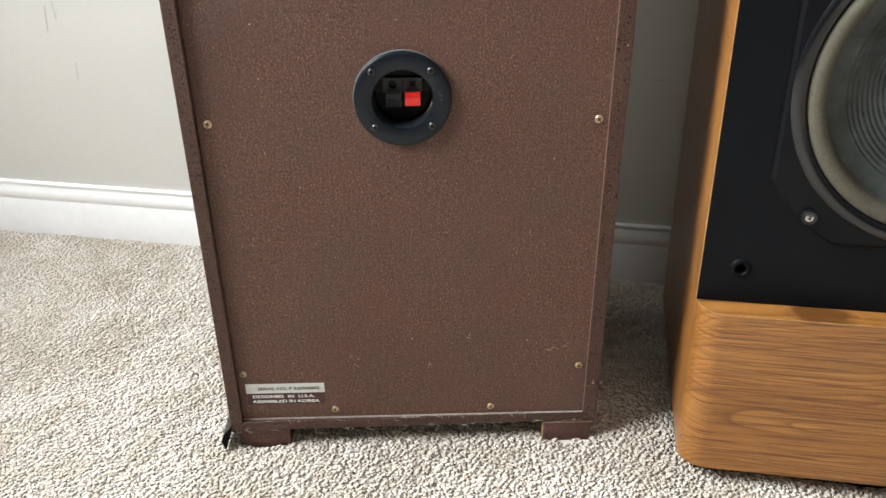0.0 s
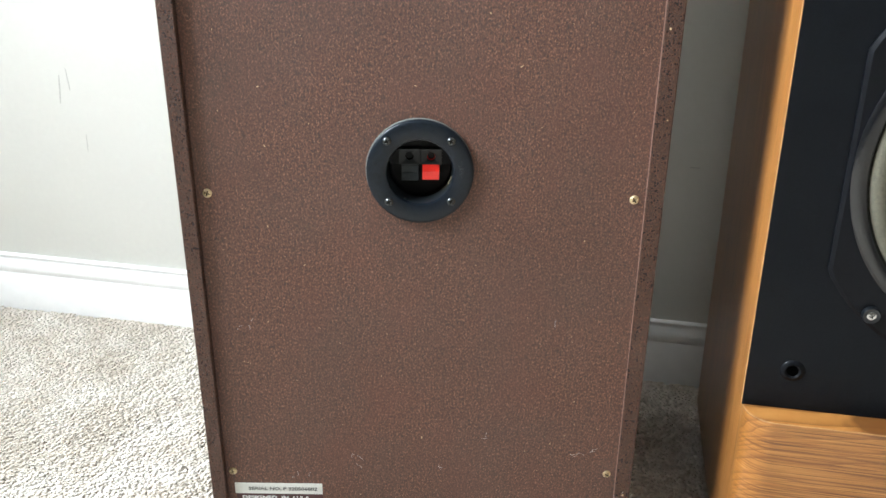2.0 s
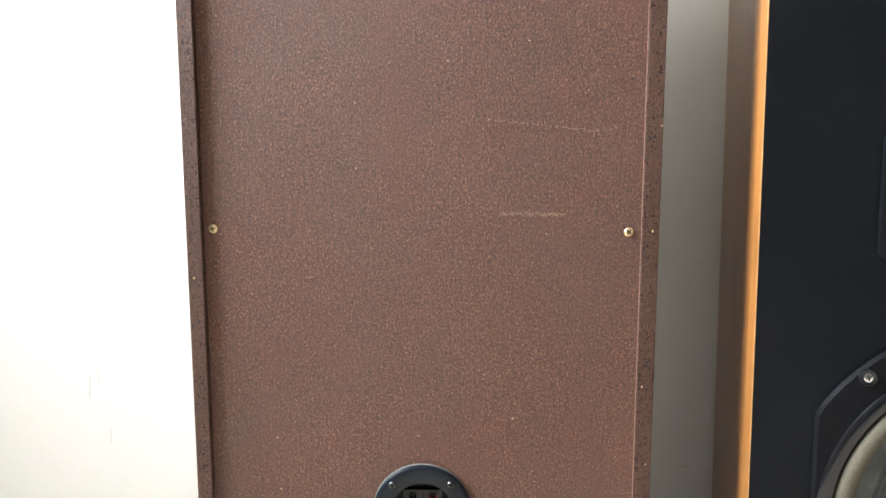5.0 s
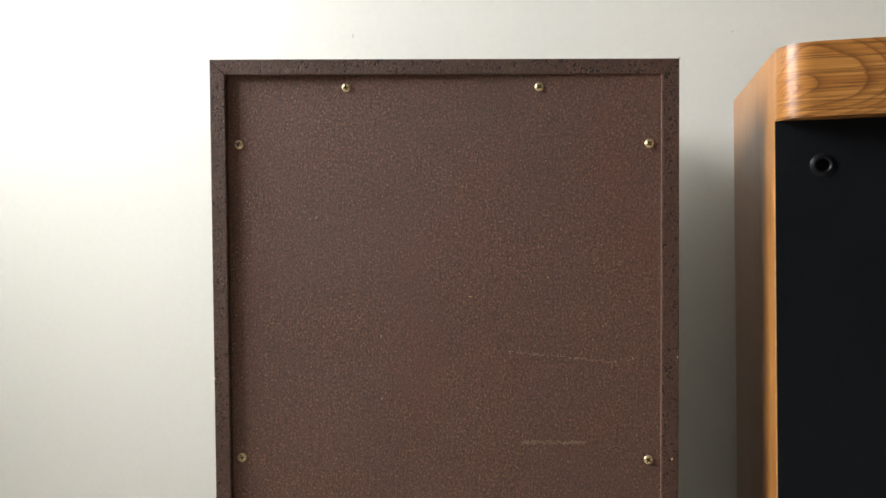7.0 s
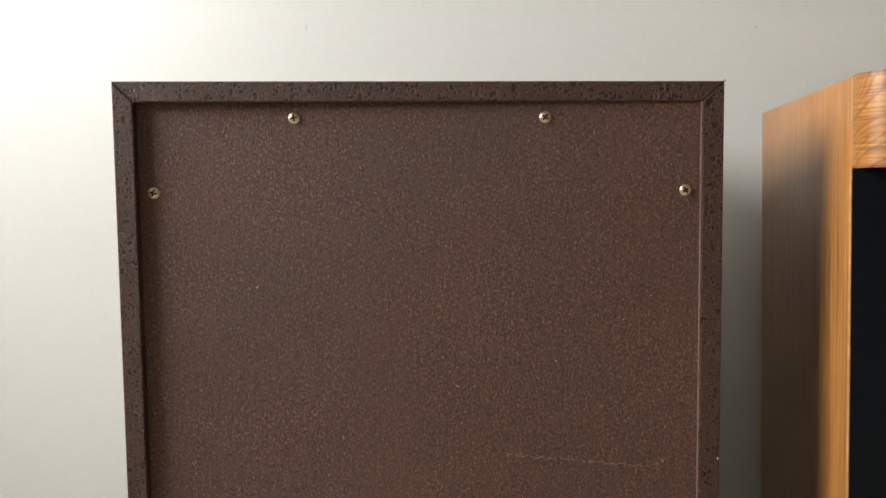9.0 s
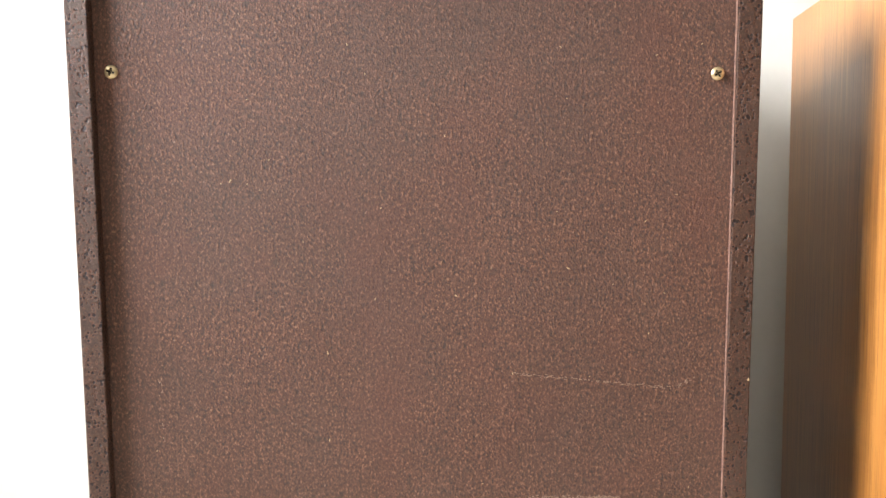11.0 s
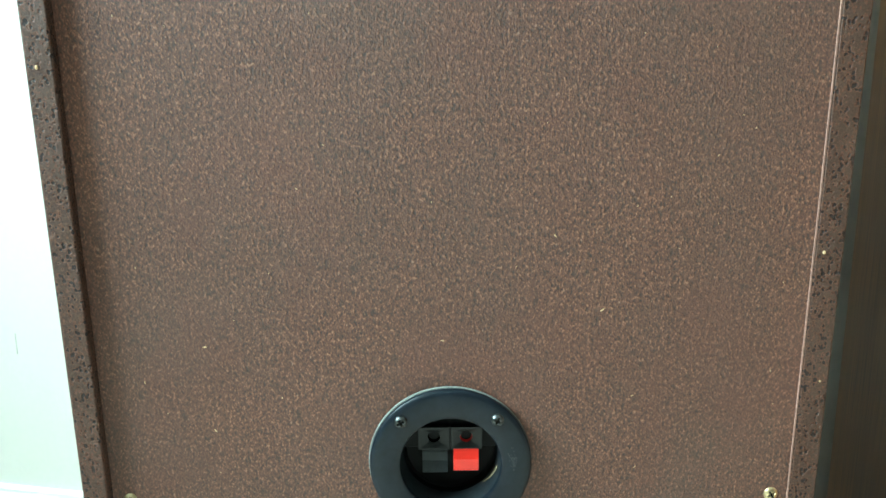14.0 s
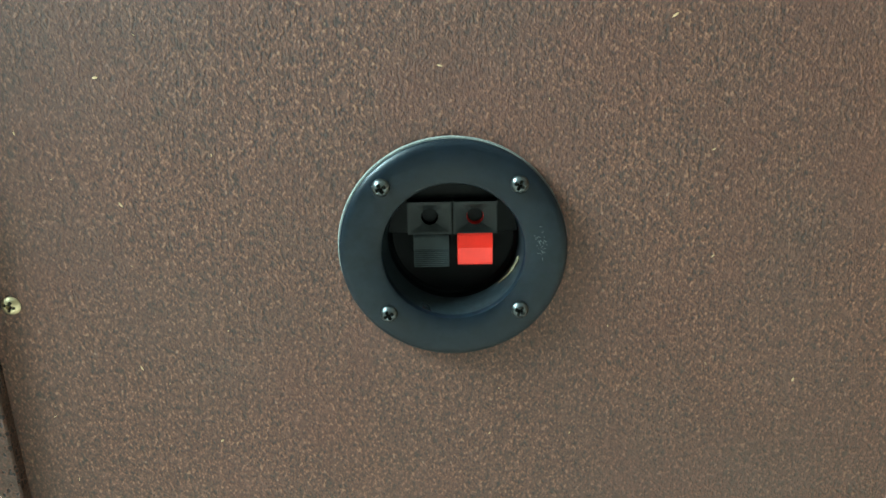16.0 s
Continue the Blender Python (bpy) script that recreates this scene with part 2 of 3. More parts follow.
VOID = plain("matt_black_plastic", (0.003, 0.003, 0.0034), 0.5, spec=0.15)
# dark colour for the faces of the sunk cross in screw heads
CROSS_DARK = plain("dark_screw_cross", (0.02, 0.017, 0.012), 0.8)
PLATE = plain("satin_black_plastic", (0.004, 0.0046, 0.006), 0.42, spec=0.12)
RING = plain("glossy_black_trim", (0.004, 0.0045, 0.006), 0.16, spec=0.6)
# near-black that puts the darkness inside small holes into the colour
HOLE = plain("unlit_hole", (0.001, 0.001, 0.001), 1.0, spec=0.0)
BOWL = plain("glossy_black_plastic", (0.006, 0.0075, 0.009), 0.28, spec=0.5)
# dusty gloss, its colour lightened to carry the daylight caught inside the cup
DUSTY_LIT = plain("dusty_lit_gloss_plastic", (0.018, 0.022, 0.025), 0.28, spec=0.7, grain=500, vary=0.6)
SOCKET = plain("dull_black_plastic", (0.010, 0.0115, 0.0125), 0.42, spec=0.3)
LEVER = plain("grey_black_plastic", (0.030, 0.035, 0.038), 0.45)
RED = plain("red_plastic", (0.80, 0.022, 0.012), 0.35, grain=200, vary=0.06)
DARKRED = plain("dark_red_plastic", (0.50, 0.012, 0.014), 0.45)
BRASS = plain("brass_plated_steel", (0.60, 0.49, 0.30), 0.38, metal=1.0, vary=0.25)
STEEL = plain("blackened_steel", (0.11, 0.115, 0.115), 0.38, metal=1.0, vary=0.3)
CHROME = plain("bright_steel", (0.55, 0.55, 0.55), 0.2, metal=1.0, vary=0.15)
FOAM = plain("grey_beige_foam_surround", (0.088, 0.081, 0.056), 0.8, grain=350, vary=0.2, depth=0.0006)
GASKET = plain("dusty_foam_gasket", (0.18, 0.185, 0.165), 0.9, grain=700, vary=0.4, depth=0.0008)
CONE = cone_mat()
WALL = plain("off_white_wall_paint", (0.59, 0.583, 0.53), 0.42, grain=130, vary=0.02, depth=0.0006)
TRIM = plain("white_gloss_trim_paint", (0.82, 0.815, 0.79), 0.32, grain=60, vary=0.03)
CEILING = plain("white_ceiling_paint", (0.82, 0.82, 0.80), 0.8, grain=200, vary=0.03, depth=0.001)
CARPET, TUFT = carpet_mat("beige_carpet_backing", False), carpet_mat("beige_carpet_yarn", True)
PAPER = plain("white_sticker_paper", (0.66, 0.66, 0.62), 0.6, vary=0.05)
MAROON = plain("maroon_sticker_print", (0.055, 0.016, 0.016), 0.5)
INK = plain("grey_ink", (0.10, 0.10, 0.095), 0.7)
WHITEINK = plain("white_ink", (0.84, 0.83, 0.80), 0.6, vary=0.1)
FLECK = plain("pale_wood_fibre", (0.52, 0.37, 0.20), 0.7, vary=0.3)
LINT = plain("grey_lint", (0.55, 0.52, 0.48), 0.9)
SCUFF = plain("pale_scuff", (0.33, 0.22, 0.155), 0.8, grain=900, vary=0.4)
SCRAPE = plain("dull_scrape", (0.075, 0.085, 0.09), 0.6)
GLUE = plain("yellowed_glue", (0.20, 0.165, 0.095), 0.5, grain=900, vary=0.4)
WALLMARK = plain("faint_wall_scuff", (0.46, 0.45, 0.41), 0.7)
DUST = plain("grey_dust", (0.30, 0.26, 0.225), 0.95, grain=400, vary=0.35)
# raw edge of the foot, and the light painted along the rim
RAW_LIT = plain("raw_and_lit_edge", (0.26, 0.15, 0.115), 0.8, grain=400, vary=0.35)
PALE_OAK = plain("pale_oak_edge", (0.40, 0.21, 0.080), 0.5, grain=150, vary=0.4)
GLASS = glass_mat()


# ---------------------------------------------------------------- mesh helpers
def finish(bm, name, angle=35):
    me = bpy.data.meshes.new(name)
    bmesh.ops.recalc_face_normals(bm, faces=bm.faces)
    bm.to_mesh(me)
    bm.free()
    me.shade_smooth()
    me.set_sharp_from_angle(angle=radians(angle))
    return me


def part(name, bm, material, parent, label="", angle=35):
    ob = new(name, finish(bm, name, angle))
    ob.data.materials.append(material)
    ob.parent = parent
    if label:
        ob["label"] = label
    return ob


def thing(name, at, label, category, group="", kind=""):
    ob = new(name)
    ob.matrix_world = at
    ob.empty_display_size = 0.05
    return tagged(ob, label, category, group, kind)


def box(bm, lo, hi, bevel=0.0, seg=2):
    c = [(a + b) / 2 for a, b in zip(lo, hi)]
    s = [abs(b - a) for a, b in zip(lo, hi)]
    g = bmesh.ops.create_cube(bm, size=1, matrix=Matrix.Translation(c) @ Matrix.Diagonal((*s, 1)))
    if bevel:
        es = {e for v in g["verts"] for e in v.link_edges}
        bmesh.ops.bevel(bm, geom=list(es), offset=bevel, segments=seg, affect="EDGES", profile=0.5)
    return bm


def boxes(*items):
    bm = bmesh.new()
    for it in items:
        box(bm, *it)
    return bm


def lathe(profile, seg=64, bm=None):
    """Turns (radius, y) pairs about the y axis; the axis points at the viewer for falling y."""
    bm = bm or bmesh.new()
    rings = []
    for r, y in profile:
        if r < 1e-6:
            rings.append([bm.verts.new((0, y, 0))])
        else:
            rings.append([bm.verts.new((r * math.cos(2 * math.pi * i / seg), y, r * math.sin(2 * math.pi * i / seg))) for i in range(seg)])
    for a, b in zip(rings, rings[1:]):
        for i in range(seg):
            j = (i + 1) % seg
            va = [a[0]] if len(a) == 1 else [a[i], a[j]]
            vb = [b[0]] if len(b) == 1 else [b[j], b[i]]
            if len(va) + len(vb) > 2:
                bm.faces.new(va + vb)
    return bm


def extrude_outline(points, y0, y1, bevel=0.0, seg=2):
    """A slab from an outline in x and z, between y0 (seen side) and y1."""
    bm = bmesh.new()
    front = [bm.verts.new((x, y0, z)) for x, z in points]
    back = [bm.verts.new((x, y1, z)) for x, z in points]
    f = bm.faces.new(front)
    bm.faces.new(back[::-1])
    n = len(points)
    for i in range(n):
        bm.faces.new((front[i], front[(i + 1) % n], back[(i + 1) % n], back[i]))
    if bevel:
        bmesh.ops.bevel(bm, geom=list(f.edges), offset=bevel, segments=seg, affect="EDGES", profile=0.5)
    return bm


def screw_mesh(radius, height, turn):
    """A round screw head with a sunk cross; it faces -y."""
    bm = bmesh.new()
    seg, rings = 32, 11
    grid = []
    ca, sa = math.cos(turn), math.sin(turn)
    for k in range(rings):
        r = radius * k / (rings - 1)
        row = []
        for i in range(seg if k else 1):
            a = 2 * math.pi * i / seg
            x, z = r * math.cos(a), r * math.sin(a)
            h = height * math.sqrt(max(0.0, 1 - (0.94 * r / radius) ** 2))
            p, q = x * ca + z * sa, -x * sa + z * ca
            if min(abs(p), abs(q)) < 0.13 * radius + 0.02 * radius and r < 0.58 * radius:
                h -= height * 0.85 * (1 - r / radius * 1.1)
            row.append(bm.verts.new((x, -h, z)))
        grid.append(row)
    for i in range(seg):
        bm.faces.new((grid[0][0], grid[1][i], grid[1][(i + 1) % seg]))
    for a, b in zip(grid[1:], grid[2:]):
        for i in range(seg):
            j = (i + 1) % seg
            fc = bm.faces.new((a[i], b[i], b[j], a[j]))
            c = fc.calc_center_median()
            p, q = c.x * ca + c.z * sa, -c.x * sa + c.z * ca
            if min(abs(p), abs(q)) < 0.13 * radius and c.x ** 2 + c.z ** 2 < (0.62 * radius) ** 2:
                fc.material_index = 1
    rim = [bm.verts.new((v.co.x, 0.001, v.co.z)) for v in grid[-1]]
    for i in range(seg):
        j = (i + 1) % seg
        bm.faces.new((grid[-1][i], rim[i], rim[j], grid[-1][j]))
    return bm


def tube(points, radius, sides=4, bm=None):
    bm = bm or bmesh.new()
    rings = []
    for i, p in enumerate(points):
        d = (Vector(points[min(i + 1, len(points) - 1)]) - Vector(points[max(i - 1, 0)])).normalized()
        a = d.orthogonal().normalized()
        b = d.cross(a)
        rings.append([bm.verts.new(Vector(p) + radius * (math.cos(2 * math.pi * k / sides) * a + math.sin(2 * math.pi * k / sides) * b)) for k in range(sides)])
    for r, s in zip(rings, rings[1:]):
        for k in range(sides):
            bm.faces.new((r[k], r[(k + 1) % sides], s[(k + 1) % sides], s[k]))
    return bm


def words(name, text, size, at, material, parent, width=None):
    cu = bpy.data.curves.new(name, "FONT")
    cu.body, cu.size, cu.extrude, cu.align_x, cu.align_y = text, size, 0.00006, "CENTER", "CENTER"
    cu.offset = size * 0.022
    tmp = new(name, cu)
    bpy.context.view_layer.update()
    me = bpy.data.meshes.new_from_object(tmp)
    if width:
        s = width / max(1e-6, tmp.dimensions.x)
        me.transform(Matrix.Diagonal((s, 1, 1, 1)))
    bpy.data.objects.remove(tmp)
    ob = new(name, me)
    ob.data.materials.clear()
    ob.data.materials.append(material)
    ob.parent = parent
    ob.matrix_local = at
    return ob


# ---------------------------------------------------------------- the room
def room_part(name, bm, material, label, category):
    ob = new(name, finish(bm, name))
    ob.data.materials.append(material)
    ob.matrix_world = ROOM
    return tagged(ob, label, category, kind="structure")


T = 0.12
floor = room_part("floor", boxes(((U0 - T, -V1 - T, -0.05), (U1 + T, T, -0.0064))), CARPET, "beige cut-pile carpet over the whole floor", "carpet floor")
wall_north = room_part("wall_north", boxes(((U0 - T, 0.0, -0.02), (U1 + T, T, CEIL))), WALL, "off-white painted plaster wall behind the loudspeakers", "wall")
wall_south = room_part("wall_south", boxes(((U0 - T, -V1 - T, 0.0), (U1 + T, -V1, CEIL))), WALL, "off-white painted plaster wall", "wall")
wall_east = room_part("wall_east", boxes(((U1, -V1, 0.0), (U1 + T, 0.0, CEIL))), WALL, "off-white painted plaster wall", "wall")
wall_west = room_part("wall_west", boxes(
    ((U0 - T, -V1, 0.0), (U0, 0.0, WIN_Z[0])), ((U0 - T, -V1, WIN_Z[1]), (U0, 0.0, CEIL)),
    ((U0 - T, -WIN_V[0], WIN_Z[0]), (U0, 0.0, WIN_Z[1])), ((U0 - T, -V1, WIN_Z[0]), (U0, -WIN_V[1], WIN_Z[1]))),
    WALL, "off-white painted wall with a window opening", "wall")
ceiling = room_part("ceiling", boxes(((U0 - T, -V1 - T, CEIL), (U1 + T, T, CEIL + 0.1))), CEILING, "plain white painted ceiling", "ceiling")

window_1 = thing("window_1", ROOM, "white framed window letting in soft daylight", "window", kind="structure")
f = 0.05
part("window_frame", boxes(
    ((U0 - 0.10, -WIN_V[1], WIN_Z[0]), (U0 - 0.05, -WIN_V[0], WIN_Z[0] + f)), ((U0 - 0.10, -WIN_V[1], WIN_Z[1] - f), (U0 - 0.05, -WIN_V[0], WIN_Z[1])),
    ((U0 - 0.10, -WIN_V[1], WIN_Z[0] + f), (U0 - 0.05, -WIN_V[1] + f, WIN_Z[1] - f)), ((U0 - 0.10, -WIN_V[0] - f, WIN_Z[0] + f), (U0 - 0.05, -WIN_V[0], WIN_Z[1] - f)),
    ((U0 - 0.10, -WIN_V[1] + f, 1.64), (U0 - 0.05, -WIN_V[0] - f, 1.68))), TRIM, window_1)
for z0, z1 in ((WIN_Z[0] + f, 1.64), (1.68, WIN_Z[1] - f)):
    pane = part("pane", boxes(((U0 - 0.078, -WIN_V[1] + f, z0), (U0 - 0.072, -WIN_V[0] - f, z1))), GLASS, window_1)
    pane.visible_shadow = False
part("window_sill", boxes(((U0 - 0.05, -WIN_V[1] - 0.03, WIN_Z[0] - 0.03), (U0 + 0.04, -WIN_V[0] + 0.03, WIN_Z[0] - 0.002), 0.004)), TRIM, window_1)


def skirting(name, length, m):
    """Moulded baseboard: flat board, two beads and a rounded cap."""
    prof = [(0, -0.009), (0.013, -0.009), (0.013, 0.054), (0.0115, 0.0555), (0.0115, 0.057), (0.0125, 0.059), (0.0125, 0.066), (0.0105, 0.071), (0.0075, 0.0755),
            (0.0065, 0.079), (0.0075, 0.0805), (0.0075, 0.0825), (0.006, 0.084), (0, 0.084)]
    bm = bmesh.new()
    a = [bm.verts.new((0, -d, z)) for d, z in prof]
    b = [bm.verts.new((length, -d, z)) for d, z in prof]
    bm.faces.new(a), bm.faces.new(b[::-1])
    for i in range(len(prof)):
        j = (i + 1) % len(prof)
        bm.faces.new((a[i], a[j], b[j], b[i]))
    ob = new(name, finish(bm, name, 50))
    ob.data.materials.append(TRIM)
    ob.matrix_world = m
    return tagged(ob, "white painted moulded baseboard along the wall", "baseboard", kind="structure")


skirting("baseboard", U1 - U0 - 0.03, ROOM @ pose(U0 + 0.015, 0, 0.002))
skirting("baseboard", V1 - 0.03, ROOM @ pose(U0, -V1 + 0.015, 0.002, 0, 0, 90))
skirting("baseboard", V1 - 0.03, ROOM @ pose(U1, -0.015, 0.002, 0, 0, -90))
skirting("baseboard", U1 - U0 - 0.03, ROOM @ pose(U1 - 0.015, -V1, 0.002, 0, 0, 180))

# small scuffs on the wall
for u, z, w, h, lean in ((-0.53, 0.345, 0.0016, 0.040, 6), (-0.515, 0.36, 0.001, 0.03, -4), (-0.134, 1.104, 0.0012, 0.006, 0), (0.356, 1.083, 0.003, 0.0025, 0),
                         (0.33, 0.296, 0.012, 0.0012, 0), (-0.50, 0.27, 0.001, 0.025, 2)):
    mk = part("scuff_mark", boxes(((-w / 2, -0.0004, -h / 2), (w / 2, 0.0006, h / 2))), WALLMARK, wall_north, "small grey scuff")
    mk.matrix_local = pose(u, 0, z, 0, lean, 0)


# ---------------------------------------------------------------- brown loudspeaker, seen from behind
W, Z0, Z1, RIM, RIM_IN, DEEP = 0.200, 0.021, 0.9908, 0.0132, 0.0148, 0.29
brown = thing("loudspeaker", pose(0, 0, 0), "brown floor-standing loudspeaker turned with its hardboard back outward", "loudspeaker")


def rim_y(x):
    """Front of the rim before the panel: the panel sits deeper towards -x."""
    return -0.0036 + 0.0125 * x


def mitred_rim():
    """The open-backed shell: four boards with mitred rear edges, the panel lies a few millimetres inside."""
    out = []
    o = [(-W, Z0), (W - 0.0003, Z0), (W - 0.0003, Z1 - 0.0012), (-W, Z1 + 0.0012)]
    i = [(-W + RIM, Z0 + RIM - 0.001), (W - RIM_IN, Z0 + RIM - 0.001), (W - RIM_IN, Z1 - 0.0012 - RIM), (-W + RIM, Z1 + 0.0012 - RIM)]
    for k in range(4):
        n = (k + 1) % 4
        bm = extrude_outline([o[k], o[n], i[n], i[k]], 0.0, DEEP, 0.0007, 1)
        for v in bm.verts:
            if v.co.y < 0.1:
                v.co.y += rim_y(v.co.x)
        out.append(bm)
    return out


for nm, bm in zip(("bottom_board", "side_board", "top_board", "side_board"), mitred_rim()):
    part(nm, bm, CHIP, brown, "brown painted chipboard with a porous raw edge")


def holed_sheet(x0, x1, z0, z1, cx, cz, r, y0, y1):
    """A flat sheet with one round hole through it."""
    angs = sorted({2 * math.pi * k / 96 for k in range(96)} | {math.atan2(z - cz, x - cx) % (2 * math.pi) for x in (x0, x1) for z in (z0, z1)})
    bm = bmesh.new()
    rows = []
    for y in (y0, y1):
        inner, outer = [], []
        for a in angs:
            c, s = math.cos(a), math.sin(a)
            tx = ((x1 if c > 0 else x0) - cx) / c if abs(c) > 1e-9 else 1e9
            tz = ((z1 if s > 0 else z0) - cz) / s if abs(s) > 1e-9 else 1e9
            d = min(tx, tz)
            inner.append(bm.verts.new((cx + r * c, y, cz + r * s)))
            outer.append(bm.verts.new((cx + d * c, y, cz + d * s)))
        rows.append((inner, outer))
    (ia, oa), (ib, ob_) = rows
    n = len(angs)
    for k in range(n):
        j = (k + 1) % n
        bm.faces.new((ia[k], oa[k], oa[j], ia[j]))
        bm.faces.new((ib[j], ob_[j], ob_[k], ib[k]))
        bm.faces.new((ia[j], ib[j], ib[k], ia[k]))
        bm.faces.new((oa[k], ob_[k], ob_[j], oa[j]))
    return bm


panel = part("back_panel", holed_sheet(-W + RIM + 0.0004, W - RIM_IN - 0.0004, Z0 + RIM - 0.0006, Z1 - RIM + 0.0016, -0.0012, 0.395, 0.031, 0.0, 0.005), HARD, brown, "brown felted hardboard panel with pale flecks and scratches")
part("front_baffle", boxes(((-W + RIM, DEEP - 0.02, Z0 + RIM), (W - RIM_IN, DEEP - 0.001, Z1 - RIM))), BAFFLE, brown)
for x in (-0.1645, 0.1685):
    part("foot", boxes(((x - 0.0265, -0.0025, -0.0075), (x + 0.0265, 0.05, Z0 - 0.0005), 0.0012)), FOOT, brown, "reddish brown wooden block foot")
    part("foot", boxes(((x - 0.0265, 0.22, -0.0075), (x + 0.0265, 0.276, Z0 - 0.0005), 0.0012)), FOOT, brown, "reddish brown wooden block foot")

part("pale_edge", boxes(((0.1425, -0.0032, Z0 - 0.0014), (0.1945, -0.0027, Z0 - 0.0007))), RAW_LIT, brown)
part("pale_edge", boxes(((0.1414, -0.0022, -0.005), (0.1418, 0.03, Z0 - 0.001))), FLECK, brown, "pale sawn side of the foot")
heads = [finish(screw_mesh(0.0039, 0.0026, a), "screw") for a in (0.2, 0.9, 1.25, 0.55)]
for me in heads:
    me.materials.append(BRASS), me.materials.append(CROSS_DARK)
for k, (x, z) in enumerate(((-0.084, 0.968), (0.081, 0.967), (-0.177, 0.920), (0.1745, 0.918), (-0.1785, 0.6485), (0.174, 0.646), (-0.177, 0.374), (0.1755, 0.3725),
                            (-0.180, 0.094), (0.176, 0.096), (-0.086, 0.044), (0.083, 0.043))):
    s = new("screw", heads[k % 4])
    s.parent, s.location = brown, (x, 0.0005, z)
    s["label"] = "brass-coloured cross-head screw"

# pale wood fibres pressed into the sheet
rnd = random.Random(4)
spots = [(0.021, 0.788), (-0.056, 0.700), (0.0525, 0.521), (0.078, 0.481), (-0.127, 0.415), (-0.129, 0.463), (0.137, 0.335), (0.088, 0.804), (-0.056, 0.754),
         (0.055, 0.740), (-0.111, 0.857), (-0.129, 0.345), (-0.005, 0.465), (-0.10, 0.31), (-0.135, 0.255), (0.0, 0.135), (0.12, 0.13)]
spots += [(rnd.uniform(-0.175, 0.175), rnd.uniform(0.06, 0.97)) for _ in range(120)]
bm = bmesh.new()
for k, (x, z) in enumerate(spots):
    if (x + 0.0022) ** 2 + (z - 0.395) ** 2 < 0.046 ** 2:
        continue
    big = k < 17
    ln, wd = (rnd.uniform(0.0016, 0.003), rnd.uniform(0.0007, 0.0011)) if big else (rnd.uniform(0.0008, 0.002), rnd.uniform(0.0003, 0.0006))
    g = bmesh.ops.create_icosphere(bm, subdivisions=1, radius=1)
    bmesh.ops.transform(bm, verts=g["verts"], matrix=pose(x, -0.0001, z, 0, rnd.gauss(0, 40), 0) @ Matrix.Diagonal((wd / 2, 0.0003, ln / 2, 1)))
tagged(part("wood_fleck", bm, FLECK, panel, "pale wood fibres pressed into the hardboard"), kind="stuff")

# rubbed scratches: many short thin fibres along each line
bm = bmesh.new()
for x0, z0, x1, z1, n, spread in ((0.066, 0.6615, 0.121, 0.6605, 240, 0.0010), (0.056, 0.740, 0.152, 0.730, 110, 0.0005), (0.155, 0.731, 0.168, 0.737, 18, 0.0006),
                                  (-0.155, 0.70, -0.157, 0.745, 16, 0.0006)):
    for _ in range(n):
        t = rnd.random()
        x, z = x0 + (x1 - x0) * t + rnd.gauss(0, 0.0006), z0 + (z1 - z0) * t + rnd.gauss(0, spread)
        lean = math.degrees(math.atan2(z1 - z0, x1 - x0))
        g = bmesh.ops.create_cube(bm, size=1)
        bmesh.ops.transform(bm, verts=g["verts"], matrix=pose(x, -0.0001, z, 0, -lean + rnd.gauss(0, 14), 0) @ Matrix.Diagonal((rnd.uniform(0.0006, 0.002), 0.0003, rnd.uniform(0.00015, 0.0004), 1)))
tagged(part("scratch", bm, SCUFF, panel, "pale rubbed scratches across the hardboard"), kind="stuff")

# splinters on the rim
for x, z, s in ((0.194, 0.647, 0.0020), (0.1895, 0.511, 0.0018), (-0.1945, 0.607, 0.0018), (0.1985, 0.735, 0.0016), (0.193, 0.0725, 0.0022), (0.195, 0.44, 0.0012)):
    bm = bmesh.new()
    bmesh.ops.create_icosphere(bm, subdivisions=1, radius=s / 2, matrix=Matrix.Diagonal((1, 0.8, 1.3, 1)))
    part("splinter", bm, FLECK, brown, "pale chipped splinter").location = (x, rim_y(x) - 0.0002, z)
bm = bmesh.new()
bmesh.ops.create_icosphere(bm, subdivisions=1, radius=0.0009)
part("splinter", bm, SCUFF, brown, "pale chipped splinter").location = (W - 0.0003, -0.0011, Z1 - 0.001)

# maker's sticker
sticker = part("sticker", boxes(((-0.042, -0.0002, -0.0062), (0.042, 0.0002, 0.0062))), PAPER, brown, "white serial number sticker")
sticker.matrix_local = pose(-0.1375, -0.0002, 0.0742, 0, 0.1, 0)
words("lettering", "SERIAL NO. P 320506802", 0.0052, pose(0.004, -0.0004, -0.0003, 90, 0, 0), INK, sticker, 0.066)
print_ = part("sticker", boxes(((-0.0415, -0.00015, -0.0074), (0.0415, 0.0001, 0.0074))), MAROON, brown, "dark maroon origin sticker with white lettering")
print_.matrix_local = pose(-0.1370, -0.0002, 0.0604, 0, 0.1, 0)
words("lettering", "DESIGNED  IN  U.S.A.", 0.0050, pose(-0.003, -0.0003, 0.0030, 90, 0, 0), WHITEINK, print_, 0.066)
words("lettering", "ASSEMBLED IN KOREA", 0.0050, pose(-0.001, -0.0003, -0.0036, 90, 0, 0), WHITEINK, print_, 0.072)


